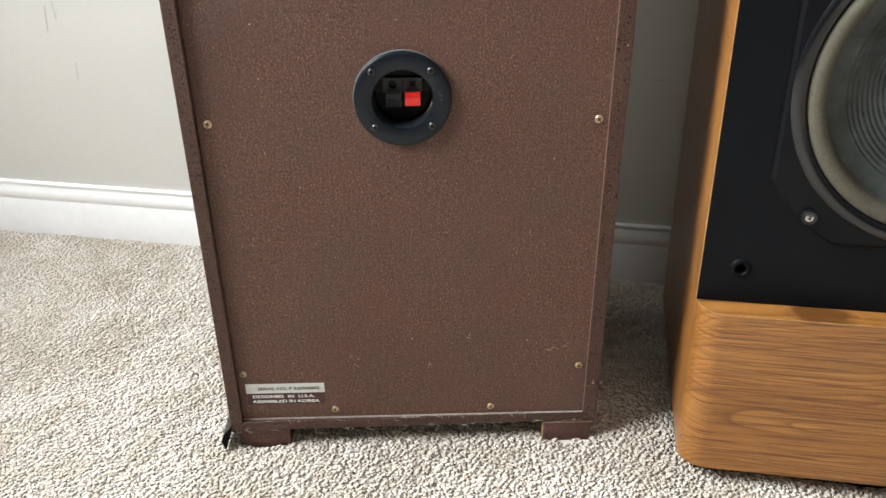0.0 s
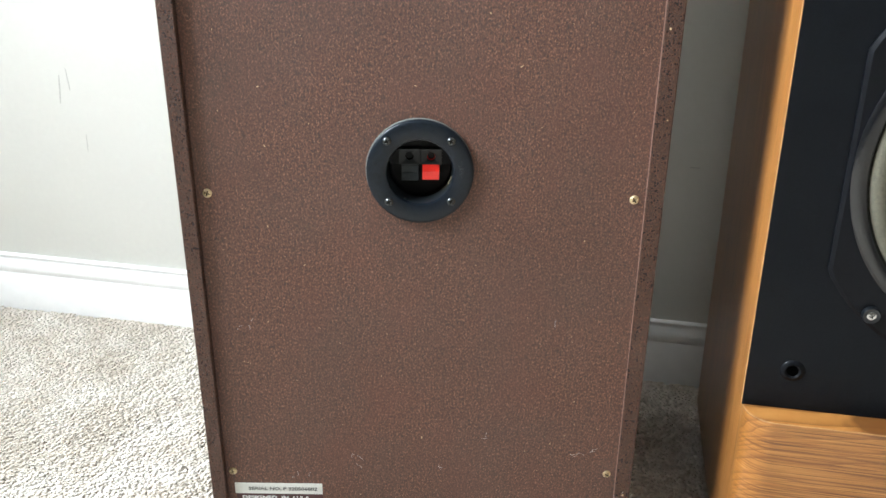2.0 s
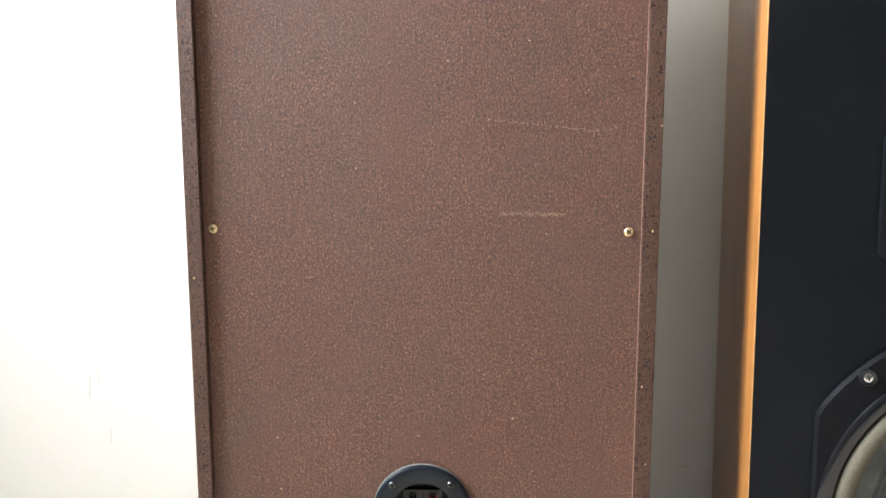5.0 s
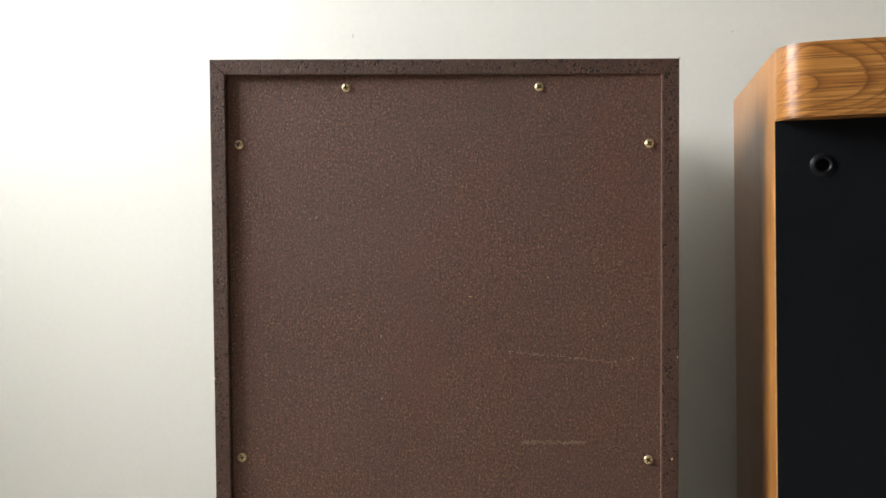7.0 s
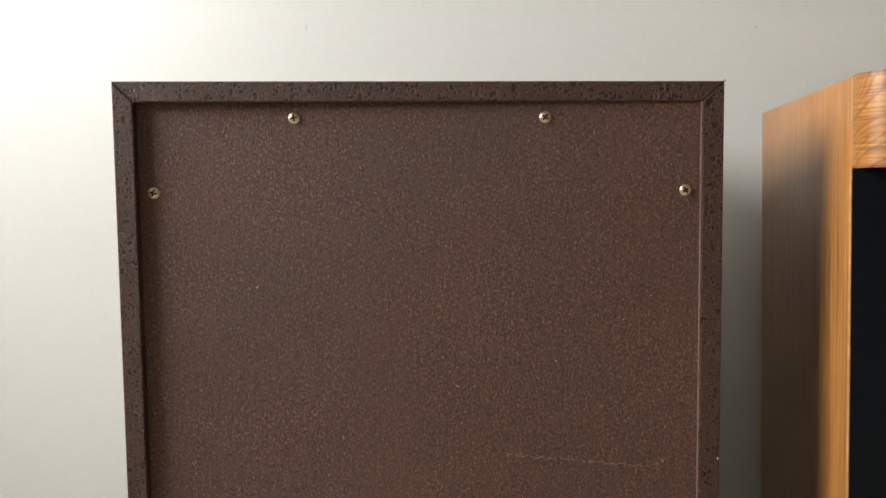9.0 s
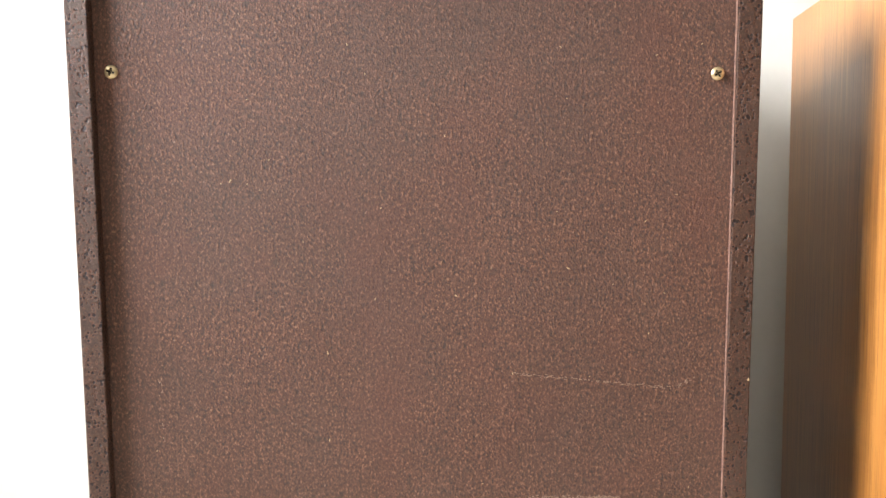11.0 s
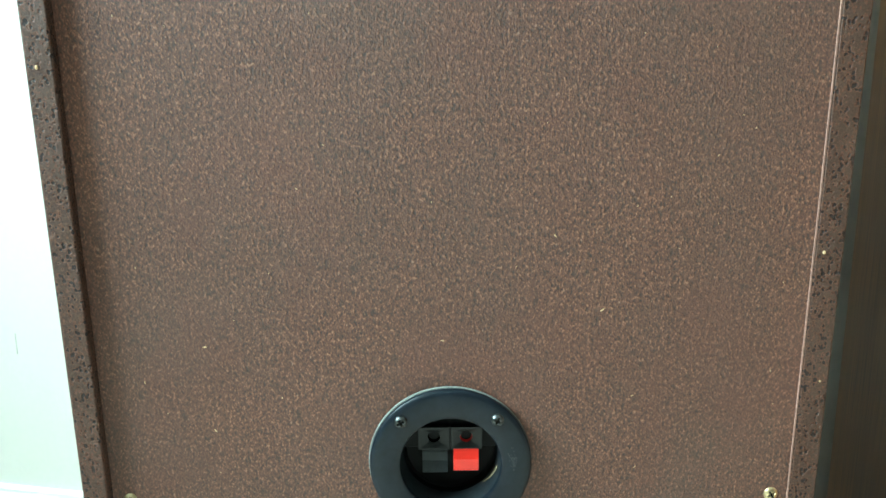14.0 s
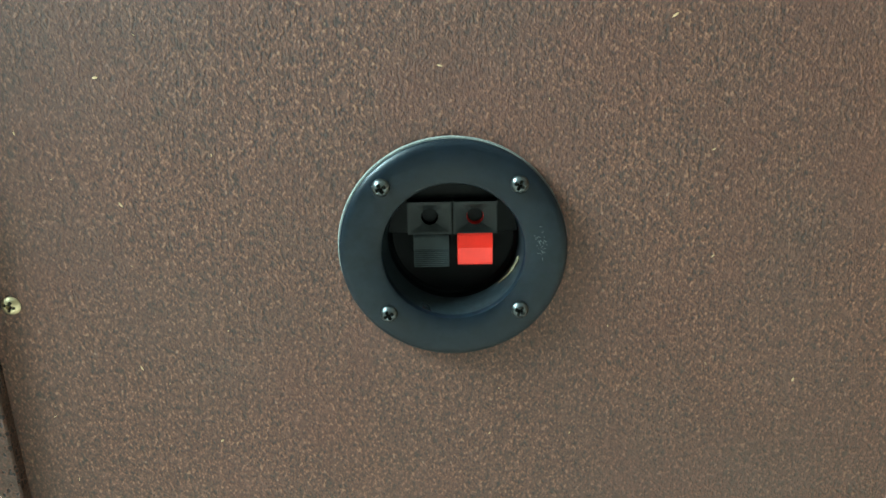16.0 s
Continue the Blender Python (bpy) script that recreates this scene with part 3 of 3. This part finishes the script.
# ---------------------------------------------------------------- terminal cup
CUP = (-0.0012, 0.395)
cup = part("terminal_cup", lathe([(0.0274, 0.004), (0.0270, -0.0030), (0.0276, -0.0046), (0.0290, -0.0052), (0.0405, -0.0052), (0.0426, -0.0046), (0.0436, -0.0036), (0.0438, -0.0020), (0.0300, -0.0020), (0.0285, 0.004), (0.0274, 0.004)], 96),
           FLANGE, brown, "round black plastic terminal cup with dusty rim", 30)
cup.location = (CUP[0], 0, CUP[1])
part("gasket", lathe([(0.032, -0.0002), (0.0436, -0.0002), (0.0440, -0.0010), (0.0436, -0.0019), (0.032, -0.0019), (0.032, -0.0002)], 96), GASKET, cup, "dusty grey foam gasket").location = (-0.0004, 0, 0.0007)
part("bowl", lathe([(0.0268, 0.0035), (0.0262, 0.0120), (0.0256, 0.0160), (0.0244, 0.0172), (0.0, 0.0205), (0.0, 0.0215), (0.0262, 0.0205), (0.0284, 0.0160), (0.0284, 0.0035), (0.0268, 0.0035)], 96), VOID, cup, "black plastic bowl")
part("inner_lip", lathe([(0.0271, -0.0028), (0.0268, -0.0010), (0.0261, 0.0120), (0.0266, 0.0120), (0.0270, 0.0034), (0.0271, -0.0028)], 96), DUSTY_LIT, cup, "dusty inner wall of the cup, lightened for the daylight it catches")


def clipped_block():
    """The terminal block fills the upper part of the bowl, round at the rim."""
    r, z0 = 0.0258, 0.0030
    pts = []
    a0 = math.asin(z0 / r)
    for k in range(33):
        a = a0 + (math.pi - 2 * a0) * k / 32
        pts.append((r * math.cos(a), r * math.sin(a)))
    return extrude_outline(pts, 0.0105, 0.0170, 0.0003, 1)


part("terminal_block", clipped_block(), VOID, cup)


def funnel(hole):
    """Square frame whose faces slope in to a round hole."""
    bm = bmesh.new()
    w, h, w2, h2, d = 0.0086, 0.0066, 0.0074, 0.0055, 0.0012
    def loop(a, b, y, n=24, rnd_=False):
        vs = []
        for k in range(n):
            t = 2 * math.pi * k / n + math.pi / 4
            c, s = math.cos(t), math.sin(t)
            if rnd_:
                vs.append(bm.verts.new((a * c, y, b * s)))
            else:
                m = max(abs(c), abs(s))
                vs.append(bm.verts.new((a * c / m, y, b * s / m)))
        return vs
    ls = [loop(w, h, 0.0055), loop(w, h, -d), loop(w * 0.93, h * 0.92, -d), loop(w2, h2, -d * 0.9), loop(hole, hole, 0.0008, rnd_=True), loop(hole * 0.95, hole * 0.95, 0.006, rnd_=True)]
    for a, b in zip(ls, ls[1:]):
        for k in range(24):
            bm.faces.new((a[k], a[(k + 1) % 24], b[(k + 1) % 24], b[k]))
    return bm


for x, mat, lab in ((-0.0090, HOLE, "black wire hole"), (0.0088, DARKRED, "dark red wire hole")):
    s = part("socket", funnel(0.0034), SOCKET, cup, lab, 20)
    s.location = (x, 0.0072, 0.0103)
    p = part("hole_lining", lathe([(0.0, 0.0032), (0.0029, 0.0030), (0.0031, 0.0014), (0.0034, 0.0004)], 24), mat, cup)
    p.location = (x, 0.0080, 0.0103)


def lever(ribs):
    """Push lever: flat upper face, lower face sloping out, ribbed or plain."""
    w = 0.0069
    prof = [(0.0, 0.0062), (-0.0105, 0.0062), (-0.0112, 0.0055), (-0.0125, 0.0010)]
    if ribs:
        for k in range(9):
            z = 0.0008 - 0.0068 * k / 8
            prof += [(-0.0128, z), (-0.0122, z - 0.0004)]
    else:
        prof += [(-0.0126, 0.0008), (-0.0122, -0.0060)]
    prof += [(-0.0112, -0.0068), (0.0, -0.0068)]
    bm = bmesh.new()
    a = [bm.verts.new((-w, y, z)) for y, z in prof]
    b = [bm.verts.new((w, y, z)) for y, z in prof]
    bm.faces.new(a), bm.faces.new(b[::-1])
    for i in range(len(prof)):
        j = (i + 1) % len(prof)
        bm.faces.new((a[i], a[j], b[j], b[i]))
    bmesh.ops.bevel(bm, geom=[e for e in bm.edges if abs(e.verts[0].co.x - e.verts[1].co.x) < 1e-6], offset=0.0002, segments=1, affect="EDGES")
    return bm


part("push_lever", lever(True), LEVER, cup, "ribbed black push lever", 25).location = (-0.0085, 0.0165, -0.0028)
part("push_lever", lever(False), RED, cup, "bright red push lever", 25).location = (0.0086, 0.0165, -0.0022)
cup_heads = [finish(screw_mesh(0.0034, 0.0030, a), "screw") for a in (0.5, 1.1)]
for me in cup_heads:
    me.materials.append(STEEL), me.materials.append(CROSS_DARK)
for k, (x, z) in enumerate(((-0.0264, 0.0266), (0.0249, 0.0270), (-0.0255, -0.0247), (0.0256, -0.0238))):
    s = new("screw", cup_heads[k % 2])
    s.parent, s.location = cup, (x, -0.0050, z)
    s["label"] = "blackened cross-head screw"
# scraped marks on the ring
bm = bmesh.new()
for _ in range(26):
    x, z = 0.0335 + rnd.gauss(0, 0.0012), 0.0035 + rnd.gauss(0, 0.0035)
    g = bmesh.ops.create_cube(bm, size=1)
    bmesh.ops.transform(bm, verts=g["verts"], matrix=pose(x, -0.0052, z, 0, rnd.gauss(60, 40), 0) @ Matrix.Diagonal((rnd.uniform(0.0004, 0.0018), 0.00016, 0.0002, 1)))
tagged(part("scrape", bm, SCRAPE, cup, "grey scraped marks"), kind="stuff")

# crumb of yellowed glue on the bowl's side
bm = bmesh.new()
for k in range(11):
    a = radians(-14 - 3.0 * k)
    q = 1 - 0.06 * k
    bmesh.ops.create_icosphere(bm, subdivisions=1, radius=1, matrix=Matrix.Translation(((0.0261 - 0.00003 * k) * math.cos(a), 0.0040 + 0.0005 * k, (0.0261 - 0.00003 * k) * math.sin(a))) @ pose(0, 0, 0, 0, math.degrees(-a), 0)
                               @ Matrix.Diagonal((0.0006 * rnd.uniform(0.5, 1.2) * q, 0.0016 * q, 0.0013 * rnd.uniform(0.6, 1.2), 1)))
part("glue", bm, GLUE, cup, "crumbs of yellowed glue")

# loose black strip under the cabinet's corner
bm = bmesh.new()
line = [(-0.2005, 0.030), (-0.2085, 0.021), (-0.2115, 0.012), (-0.2085, 0.001)]
for y in (-0.012, 0.03):
    for (x, z), (dx, dz) in zip(line, ((0.001, 0.001), (0.0012, 0), (0.0012, 0), (0.0012, 0))):
        bm.verts.new((x, y, z)), bm.verts.new((x + dx, y, z + dz))
bm.verts.ensure_lookup_table()
v = bm.verts
for k in range(3):
    a, b = 2 * k, 2 * k + 2
    for q in ((a, b, b + 8, a + 8), (a + 1, a + 9, b + 9, b + 1), (a, a + 1, b + 1, b), (a + 8, b + 8, b + 9, a + 9)):
        bm.faces.new([v[i] for i in q])
bm.faces.new((v[0], v[8], v[9], v[1])), bm.faces.new((v[6], v[7], v[15], v[14]))
part("corner_strip", bm, BLACK, brown, "bent black plastic strip at the bottom corner")

# pale dust on the ledge under the panel
part("dust", boxes(((-W + RIM + 0.001, -0.0022, Z0 + RIM - 0.0012), (W - RIM_IN - 0.001, -0.0001, Z0 + RIM - 0.0002))), DUST, brown, "grey dust lying on the lower ledge")
# pale strip that paints in the light on the rim's inner side
part("pale_edge", boxes(((W - RIM_IN - 0.0009, -0.0010, Z0 + RIM), (W - RIM_IN - 0.0002, -0.0001, Z1 - RIM - 0.001))), RAW_LIT, brown, "pale strip painted as the lit inner side of the rim")
# lint hanging from the bottom edge
bm = bmesh.new()
for _ in range(60):
    x = rnd.choice((rnd.gauss(0.02, 0.05), rnd.uniform(-0.19, 0.19)))
    z = rnd.choice((0.0212, 0.0335)) + rnd.uniform(-0.001, 0.002)
    a = rnd.gauss(0, 0.5)
    p = Vector((x, rim_y(x) - 0.0005, z))
    pts = [p.copy()]
    for _k in range(5):
        a += rnd.gauss(0, 0.5)
        p = p + Vector((math.cos(a), rnd.gauss(-0.1, 0.2), math.sin(a) * 0.6)) * rnd.uniform(0.001, 0.0028)
        p.y = min(p.y, rim_y(p.x) - 0.0003)
        pts.append(p.copy())
    tube(pts, 0.00013, 3, bm)
for x, z, n in ((0.150, 0.118, 3), (0.168, 0.122, 2), (-0.06, 0.112, 3), (-0.112, 0.088, 3), (0.193, 0.072, 3), (0.06, 0.14, 2), (0.02, 0.10, 2), (0.125, 0.255, 1), (-0.155, 0.252, 3)):
    for _ in range(n):
        p, a = Vector((x + rnd.gauss(0, 0.004), -0.0006 if abs(x) < 0.185 else -0.0016, z + rnd.gauss(0, 0.003))), rnd.uniform(0, 6.28)
        pts = [p.copy()]
        for _k in range(4):
            a += rnd.gauss(0, 0.6)
            p = p + Vector((math.cos(a), 0, math.sin(a))) * rnd.uniform(0.0008, 0.0022)
            pts.append(p.copy())
        tube(pts, 0.00012, 3, bm)
for x in (0.128, 0.131, -0.03):
    tube([(x, -0.003, Z1), (x + 0.0006, -0.0035, Z1 + 0.0015), (x + 0.0004, -0.004, Z1 + 0.003)], 0.00014, 3, bm)
tagged(part("lint", bm, LINT, brown, "grey dust lint caught on the bottom edge"), kind="stuff")


# ---------------------------------------------------------------- oak loudspeaker facing the room
SPK = Matrix.Translation((0.2825, -0.047, 0)) @ pose(0, 0, 0, 0, 0, TURN) @ pose(-0.005, 0, 0, 0, -0.75, 0)
oak = thing("loudspeaker", SPK, "tall oak-veneered loudspeaker with a black front and bare drivers", "loudspeaker")
SW, SD = 0.393, 0.300
SZ = (0.018, 0.206, 0.931, 0.988)


def rounded_block(z0, z1, proud=0.025, r=0.025):
    """Base or cap: as wide as the box, its front standing proud with rounded upright corners."""
    pts = [(0, 0.004)]
    for k in range(9):
        a = math.pi + math.pi / 2 * k / 8
        pts.append((r + r * math.cos(a), -proud + r + r * math.sin(a)))
    for k in range(9):
        a = 1.5 * math.pi + math.pi / 2 * k / 8
        pts.append((SW - r + r * math.cos(a), -proud + r + r * math.sin(a)))
    pts.append((SW, 0.004))
    bm = bmesh.new()
    lo = [bm.verts.new((x, y, z0)) for x, y in pts]
    hi = [bm.verts.new((x, y, z1)) for x, y in pts]
    bm.faces.new(lo[::-1]), bm.faces.new(hi)
    n = len(pts)
    for i in range(n):
        bm.faces.new((lo[i], lo[(i + 1) % n], hi[(i + 1) % n], hi[i]))
    flat = [e for e in bm.edges if abs(e.verts[0].co.z - e.verts[1].co.z) < 1e-6]
    bmesh.ops.bevel(bm, geom=flat, offset=0.0012, segments=2, affect="EDGES")
    return bm


part("side_panel", boxes(((0, 0.0045, SZ[0]), (0.018, SD, SZ[3]), 0.0008)), OAK_SIDE, oak, "upright oak-veneered cabinet side")
part("side_panel", boxes(((SW - 0.018, 0.0045, SZ[0]), (SW, SD, SZ[3]), 0.0008)), OAK_SIDE, oak, "upright oak-veneered cabinet side")
part("bottom_panel", boxes(((0.0185, 0.0045, SZ[0]), (SW - 0.0185, SD, SZ[1] - 0.01))), OAK_SIDE, oak)
part("top_panel", boxes(((0.0185, 0.0045, SZ[2] + 0.01), (SW - 0.0185, SD, SZ[3] - 0.0004))), OAK_SIDE, oak)
part("rear_panel", boxes(((0.0185, SD - 0.018, SZ[1] - 0.0095), (SW - 0.0185, SD - 0.001, SZ[2] + 0.0095))), OAK_SIDE, oak)
part("base_block", rounded_block(SZ[0], SZ[1]), OAK_FRONT, oak, "oak-veneered base block with rounded corners")
part("cap_block", rounded_block(SZ[2], SZ[3]), OAK_CAP, oak, "oak-veneered cap with rounded corners")
# worn upper edge of the base, the bevel's highlight put into its pale colour
pts = [Vector((0.0004, -0.001, SZ[1] - 0.0004))]
for k in range(9):
    a = math.pi + math.pi / 2 * k / 8
    pts.append(Vector((0.025 + 0.0248 * math.cos(a), 0.0248 * math.sin(a), SZ[1] - 0.0004)))
pts += [Vector((0.025 + 0.01 * k, -0.0248, SZ[1] - 0.0004 + 0.0001 * math.sin(k * 2.3))) for k in range(1, 34)]
part("worn_lit_edge", tube(pts, 0.0005, 5), PALE_OAK, oak, "pale worn veneer edge with its highlight painted in")
part("plinth", boxes(((0.02, -0.004, -0.0075), (SW - 0.02, SD - 0.02, SZ[0] + 0.001))), VOID, oak)
part("baffle", holed_sheet(-0.0008, SW - 0.0015, SZ[1] + 0.0003, SZ[2] - 0.0003, 0.1930, 0.421, 0.137, -0.0005, 0.004), BAFFLE, oak, "matt black front baffle")
part("edge_strip", boxes(((-0.0013, 0.0004, SZ[1] + 0.0003), (-0.0008, 0.0042, SZ[2] - 0.0003))), PALE_OAK, oak, "thin pale edge of the front")

socket = lathe([(0.0, 0.010), (0.0042, 0.010), (0.0046, -0.0012), (0.0062, -0.0026), (0.0085, -0.0020), (0.0098, -0.0004)], 32)
sock_me = finish(socket, "grille_socket", 40)
sock_me.materials.append(PLATE)
# flat black disc laid over each socket as the shade of its depth
hole_bm = lathe([(0.0, 0.0), (0.0047, 0.0), (0.0047, 0.001), (0.0, 0.001)], 24)
hole_me = finish(hole_bm, "socket_shade_disc")
hole_me.materials.append(HOLE)
for x, z in ((0.0345, 0.243), (0.0345, 0.895), (SW - 0.0345, 0.243), (SW - 0.0345, 0.895)):
    g = new("grille_socket", sock_me)
    g.parent, g.location = oak, (x, 0, z)
    h = new("socket_shade_disc", hole_me)
    h.parent, h.location = g, (0, -0.0014, 0)

# woofer
WC = (0.1930, 0.421)


def clipped_disc(r, flat, r_hole, y0, y1):
    """A round plate with four flats and a round hole."""
    n = 96
    bm = bmesh.new()
    loops = []
    for rad, y, clip in ((r_hole, y1, 9), (r_hole, y0, 9), (r - 0.003, y0, flat - 0.003), (r, y0 + 0.002, flat), (r, y1, flat)):
        lp = []
        for k in range(n):
            a = 2 * math.pi * k / n
            x, z = rad * math.cos(a), rad * math.sin(a)
            lp.append(bm.verts.new((max(-clip, min(clip, x)), y, max(-clip, min(clip, z)))))
        loops.append(lp)
    for p, q in zip(loops, loops[1:]):
        for k in range(n):
            bm.faces.new((p[k], p[(k + 1) % n], q[(k + 1) % n], q[k]))
    return bm


woofer = part("woofer", clipped_disc(0.170, 0.1465, 0.140, -0.0045, -0.0004), PLATE, oak, "large woofer on a black plate with flattened sides", 30)
woofer.location = (WC[0], 0, WC[1])
part("trim_ring", lathe([(0.128, 0.004), (0.129, -0.004), (0.1325, -0.0075), (0.1365, -0.009), (0.1410, -0.0085), (0.1435, -0.0065), (0.1440, -0.0040), (0.139, -0.002)], 128), RING, woofer, "glossy black trim ring", 40)
part("surround", lathe([(0.1315, -0.003)] + [(0.1228 + 0.0078 * math.cos(math.pi * k / 12), -0.003 - 0.0065 * math.sin(math.pi * k / 12)) for k in range(13)] + [(0.1130, 0.004)], 128), FOAM, woofer, "beige foam surround", 60)
cone = []
for k in range(150):
    r = 0.1140 - 0.076 * k / 149
    ribs = 0.0008 * math.sin(2 * math.pi * (0.1140 - r) / 0.0042) if 0.045 < r < 0.098 else 0.0
    cone.append((r, 0.003 + 0.021 * ((0.1140 - r) / 0.076) ** 0.85 + ribs))
part("cone", lathe(cone, 128), CONE, woofer, "dark ribbed paper cone", 80)
part("dust_cap", lathe([(0.0385, 0.024), (0.034, 0.020), (0.026, 0.0155), (0.014, 0.013), (0.0, 0.0123)], 64), CONE, woofer)
bolt = finish(lathe([(0.0, -0.0012), (0.0026, -0.0012), (0.0030, -0.0040), (0.0062, -0.0044), (0.0068, -0.0030), (0.0068, 0.0005)], 32), "bolt", 40)
bolt.materials.append(BOWL)
pin = finish(screw_mesh(0.0036, 0.0012, 0.4), "bolt_head")
pin.materials.append(CHROME), pin.materials.append(CROSS_DARK)
for sx, sz in ((-1, -1), (-1, 1), (1, -1), (1, 1)):
    b = new("bolt", bolt)
    b.parent, b.location = woofer, (sx * 0.1100, -0.0045, sz * 0.1185)
    h = new("bolt_head", pin)
    h.parent, h.location = woofer, (sx * 0.1100, -0.0081, sz * 0.1185)

# midrange unit on its eight-sided plate
oct_pts = [(0.108 / math.cos(math.pi / 8) * math.cos(math.pi / 8 + math.pi / 4 * k), 0.108 / math.cos(math.pi / 8) * math.sin(math.pi / 8 + math.pi / 4 * k)) for k in range(8)]
mid = part("midrange_driver", extrude_outline(oct_pts, -0.006, -0.0004, 0.002, 2), PLATE, oak, "midrange driver on a black eight-sided plate", 25)
mid.location = (WC[0], 0, 0.681)
part("trim_ring", lathe([(0.088, -0.0055), (0.091, -0.0095), (0.0975, -0.0105), (0.101, -0.0090), (0.102, -0.0058)], 96), BLACK, mid)
part("cone", lathe([(0.089, -0.0062), (0.083, -0.0075), (0.076, -0.0066), (0.03, -0.0062), (0.02, -0.010), (0.0, -0.012)], 96), CONE, mid)
for sx, sz in ((-1, -1), (-1, 1), (1, -1), (1, 1)):
    b = new("bolt", bolt)
    b.parent, b.location = mid, (sx * 0.0945, -0.005, sz * 0.0475)
    h = new("bolt_head", pin)
    h.parent, h.location = mid, (sx * 0.0945, -0.0086, sz * 0.0475)


# ---------------------------------------------------------------- carpet pile
def pile(x0, x1, y0, y1, step, seed):
    """Short leaning twists of yarn, one island each, on a jittered grid."""
    rg = np.random.default_rng(seed)
    gx, gy = np.meshgrid(np.arange(x0, x1, step), np.arange(y0, y1, step))
    px = (gx + rg.uniform(-0.5, 0.5, gx.shape) * step).ravel()
    py = (gy + rg.uniform(-0.5, 0.5, gy.shape) * step).ravel()
    wall = BACK.y + math.tan(radians(TURN)) * px - 0.016
    keep = py < wall
    for fx in (-0.1645, 0.1685):
        keep &= ~((abs(px - fx) < 0.0275) & (py > -0.008) & (py < 0.051))
    px, py = px[keep], py[keep]
    n = len(px)
    wave = np.sin(px * 23 + 2 * np.sin(py * 17)) + np.sin(py * 31 - px * 11 + 1.3)
    clump = np.sin(px * 151 + 3 * np.sin(py * 97)) + np.sin(py * 173 + 3 * np.sin(px * 113 + 1))
    lean = 1.2 + 0.9 * wave + 0.6 * clump + rg.uniform(-2.6, 2.6, n)
    tilt = 0.0022 + 0.0014 * rg.random(n)
    high = 0.0059 + 0.0008 * rg.random(n) + 0.0005 * wave + 0.0003 * clump
    wide = step * rg.uniform(0.60, 0.86, n)
    sides = 4
    levels = ((0.84, 1.75), (0.93, 1.15), (0.985, 0.55))
    per = sides * len(levels) + 1
    co = np.zeros((n, per, 3))
    turn = rg.uniform(0, 6.283, n)
    for li, (h, w) in enumerate(levels):
        for k in range(sides):
            a = turn + 2 * math.pi * k / sides + 0.6 * li
            jag = 1 + 0.13 * rg.standard_normal(n)
            i = li * sides + k
            co[:, i, 0] = px + np.cos(a) * wide * w * jag + np.cos(lean) * tilt * h
            co[:, i, 1] = py + np.sin(a) * wide * w * jag + np.sin(lean) * tilt * h
            co[:, i, 2] = high * h
    co[:, -1, 0], co[:, -1, 1], co[:, -1, 2] = px + np.cos(lean) * tilt * 1.1, py + np.sin(lean) * tilt * 1.1, high
    unit = []
    for li in range(len(levels) - 1):
        for k in range(sides):
            j = (k + 1) % sides
            a, b, c, d = li * sides + k, li * sides + j, (li + 1) * sides + j, (li + 1) * sides + k
            unit += [(a, b, c), (a, c, d)]
    top = (len(levels) - 1) * sides
    unit += [(top + k, top + (k + 1) % sides, per - 1) for k in range(sides)]
    tri = (np.array(unit)[None] + (np.arange(n) * per)[:, None, None]).reshape(-1, 3)
    me = bpy.data.meshes.new("carpet_pile")
    me.vertices.add(n * per)
    me.vertices.foreach_set("co", co.ravel())
    me.loops.add(tri.size)
    me.loops.foreach_set("vertex_index", tri.ravel().astype(np.int32))
    me.polygons.add(len(tri))
    me.polygons.foreach_set("loop_start", np.arange(0, tri.size, 3, dtype=np.int32))
    me.update(calc_edges=True)
    me.shade_smooth()
    me.materials.append(TUFT)
    return me


carpet = new("carpet_pile", pile(-0.80, 0.70, -0.30, 0.57, 0.0036, 3))
carpet.location.z = -0.0082
tagged(carpet, "beige twisted carpet pile around the loudspeakers", "carpet", kind="stuff")
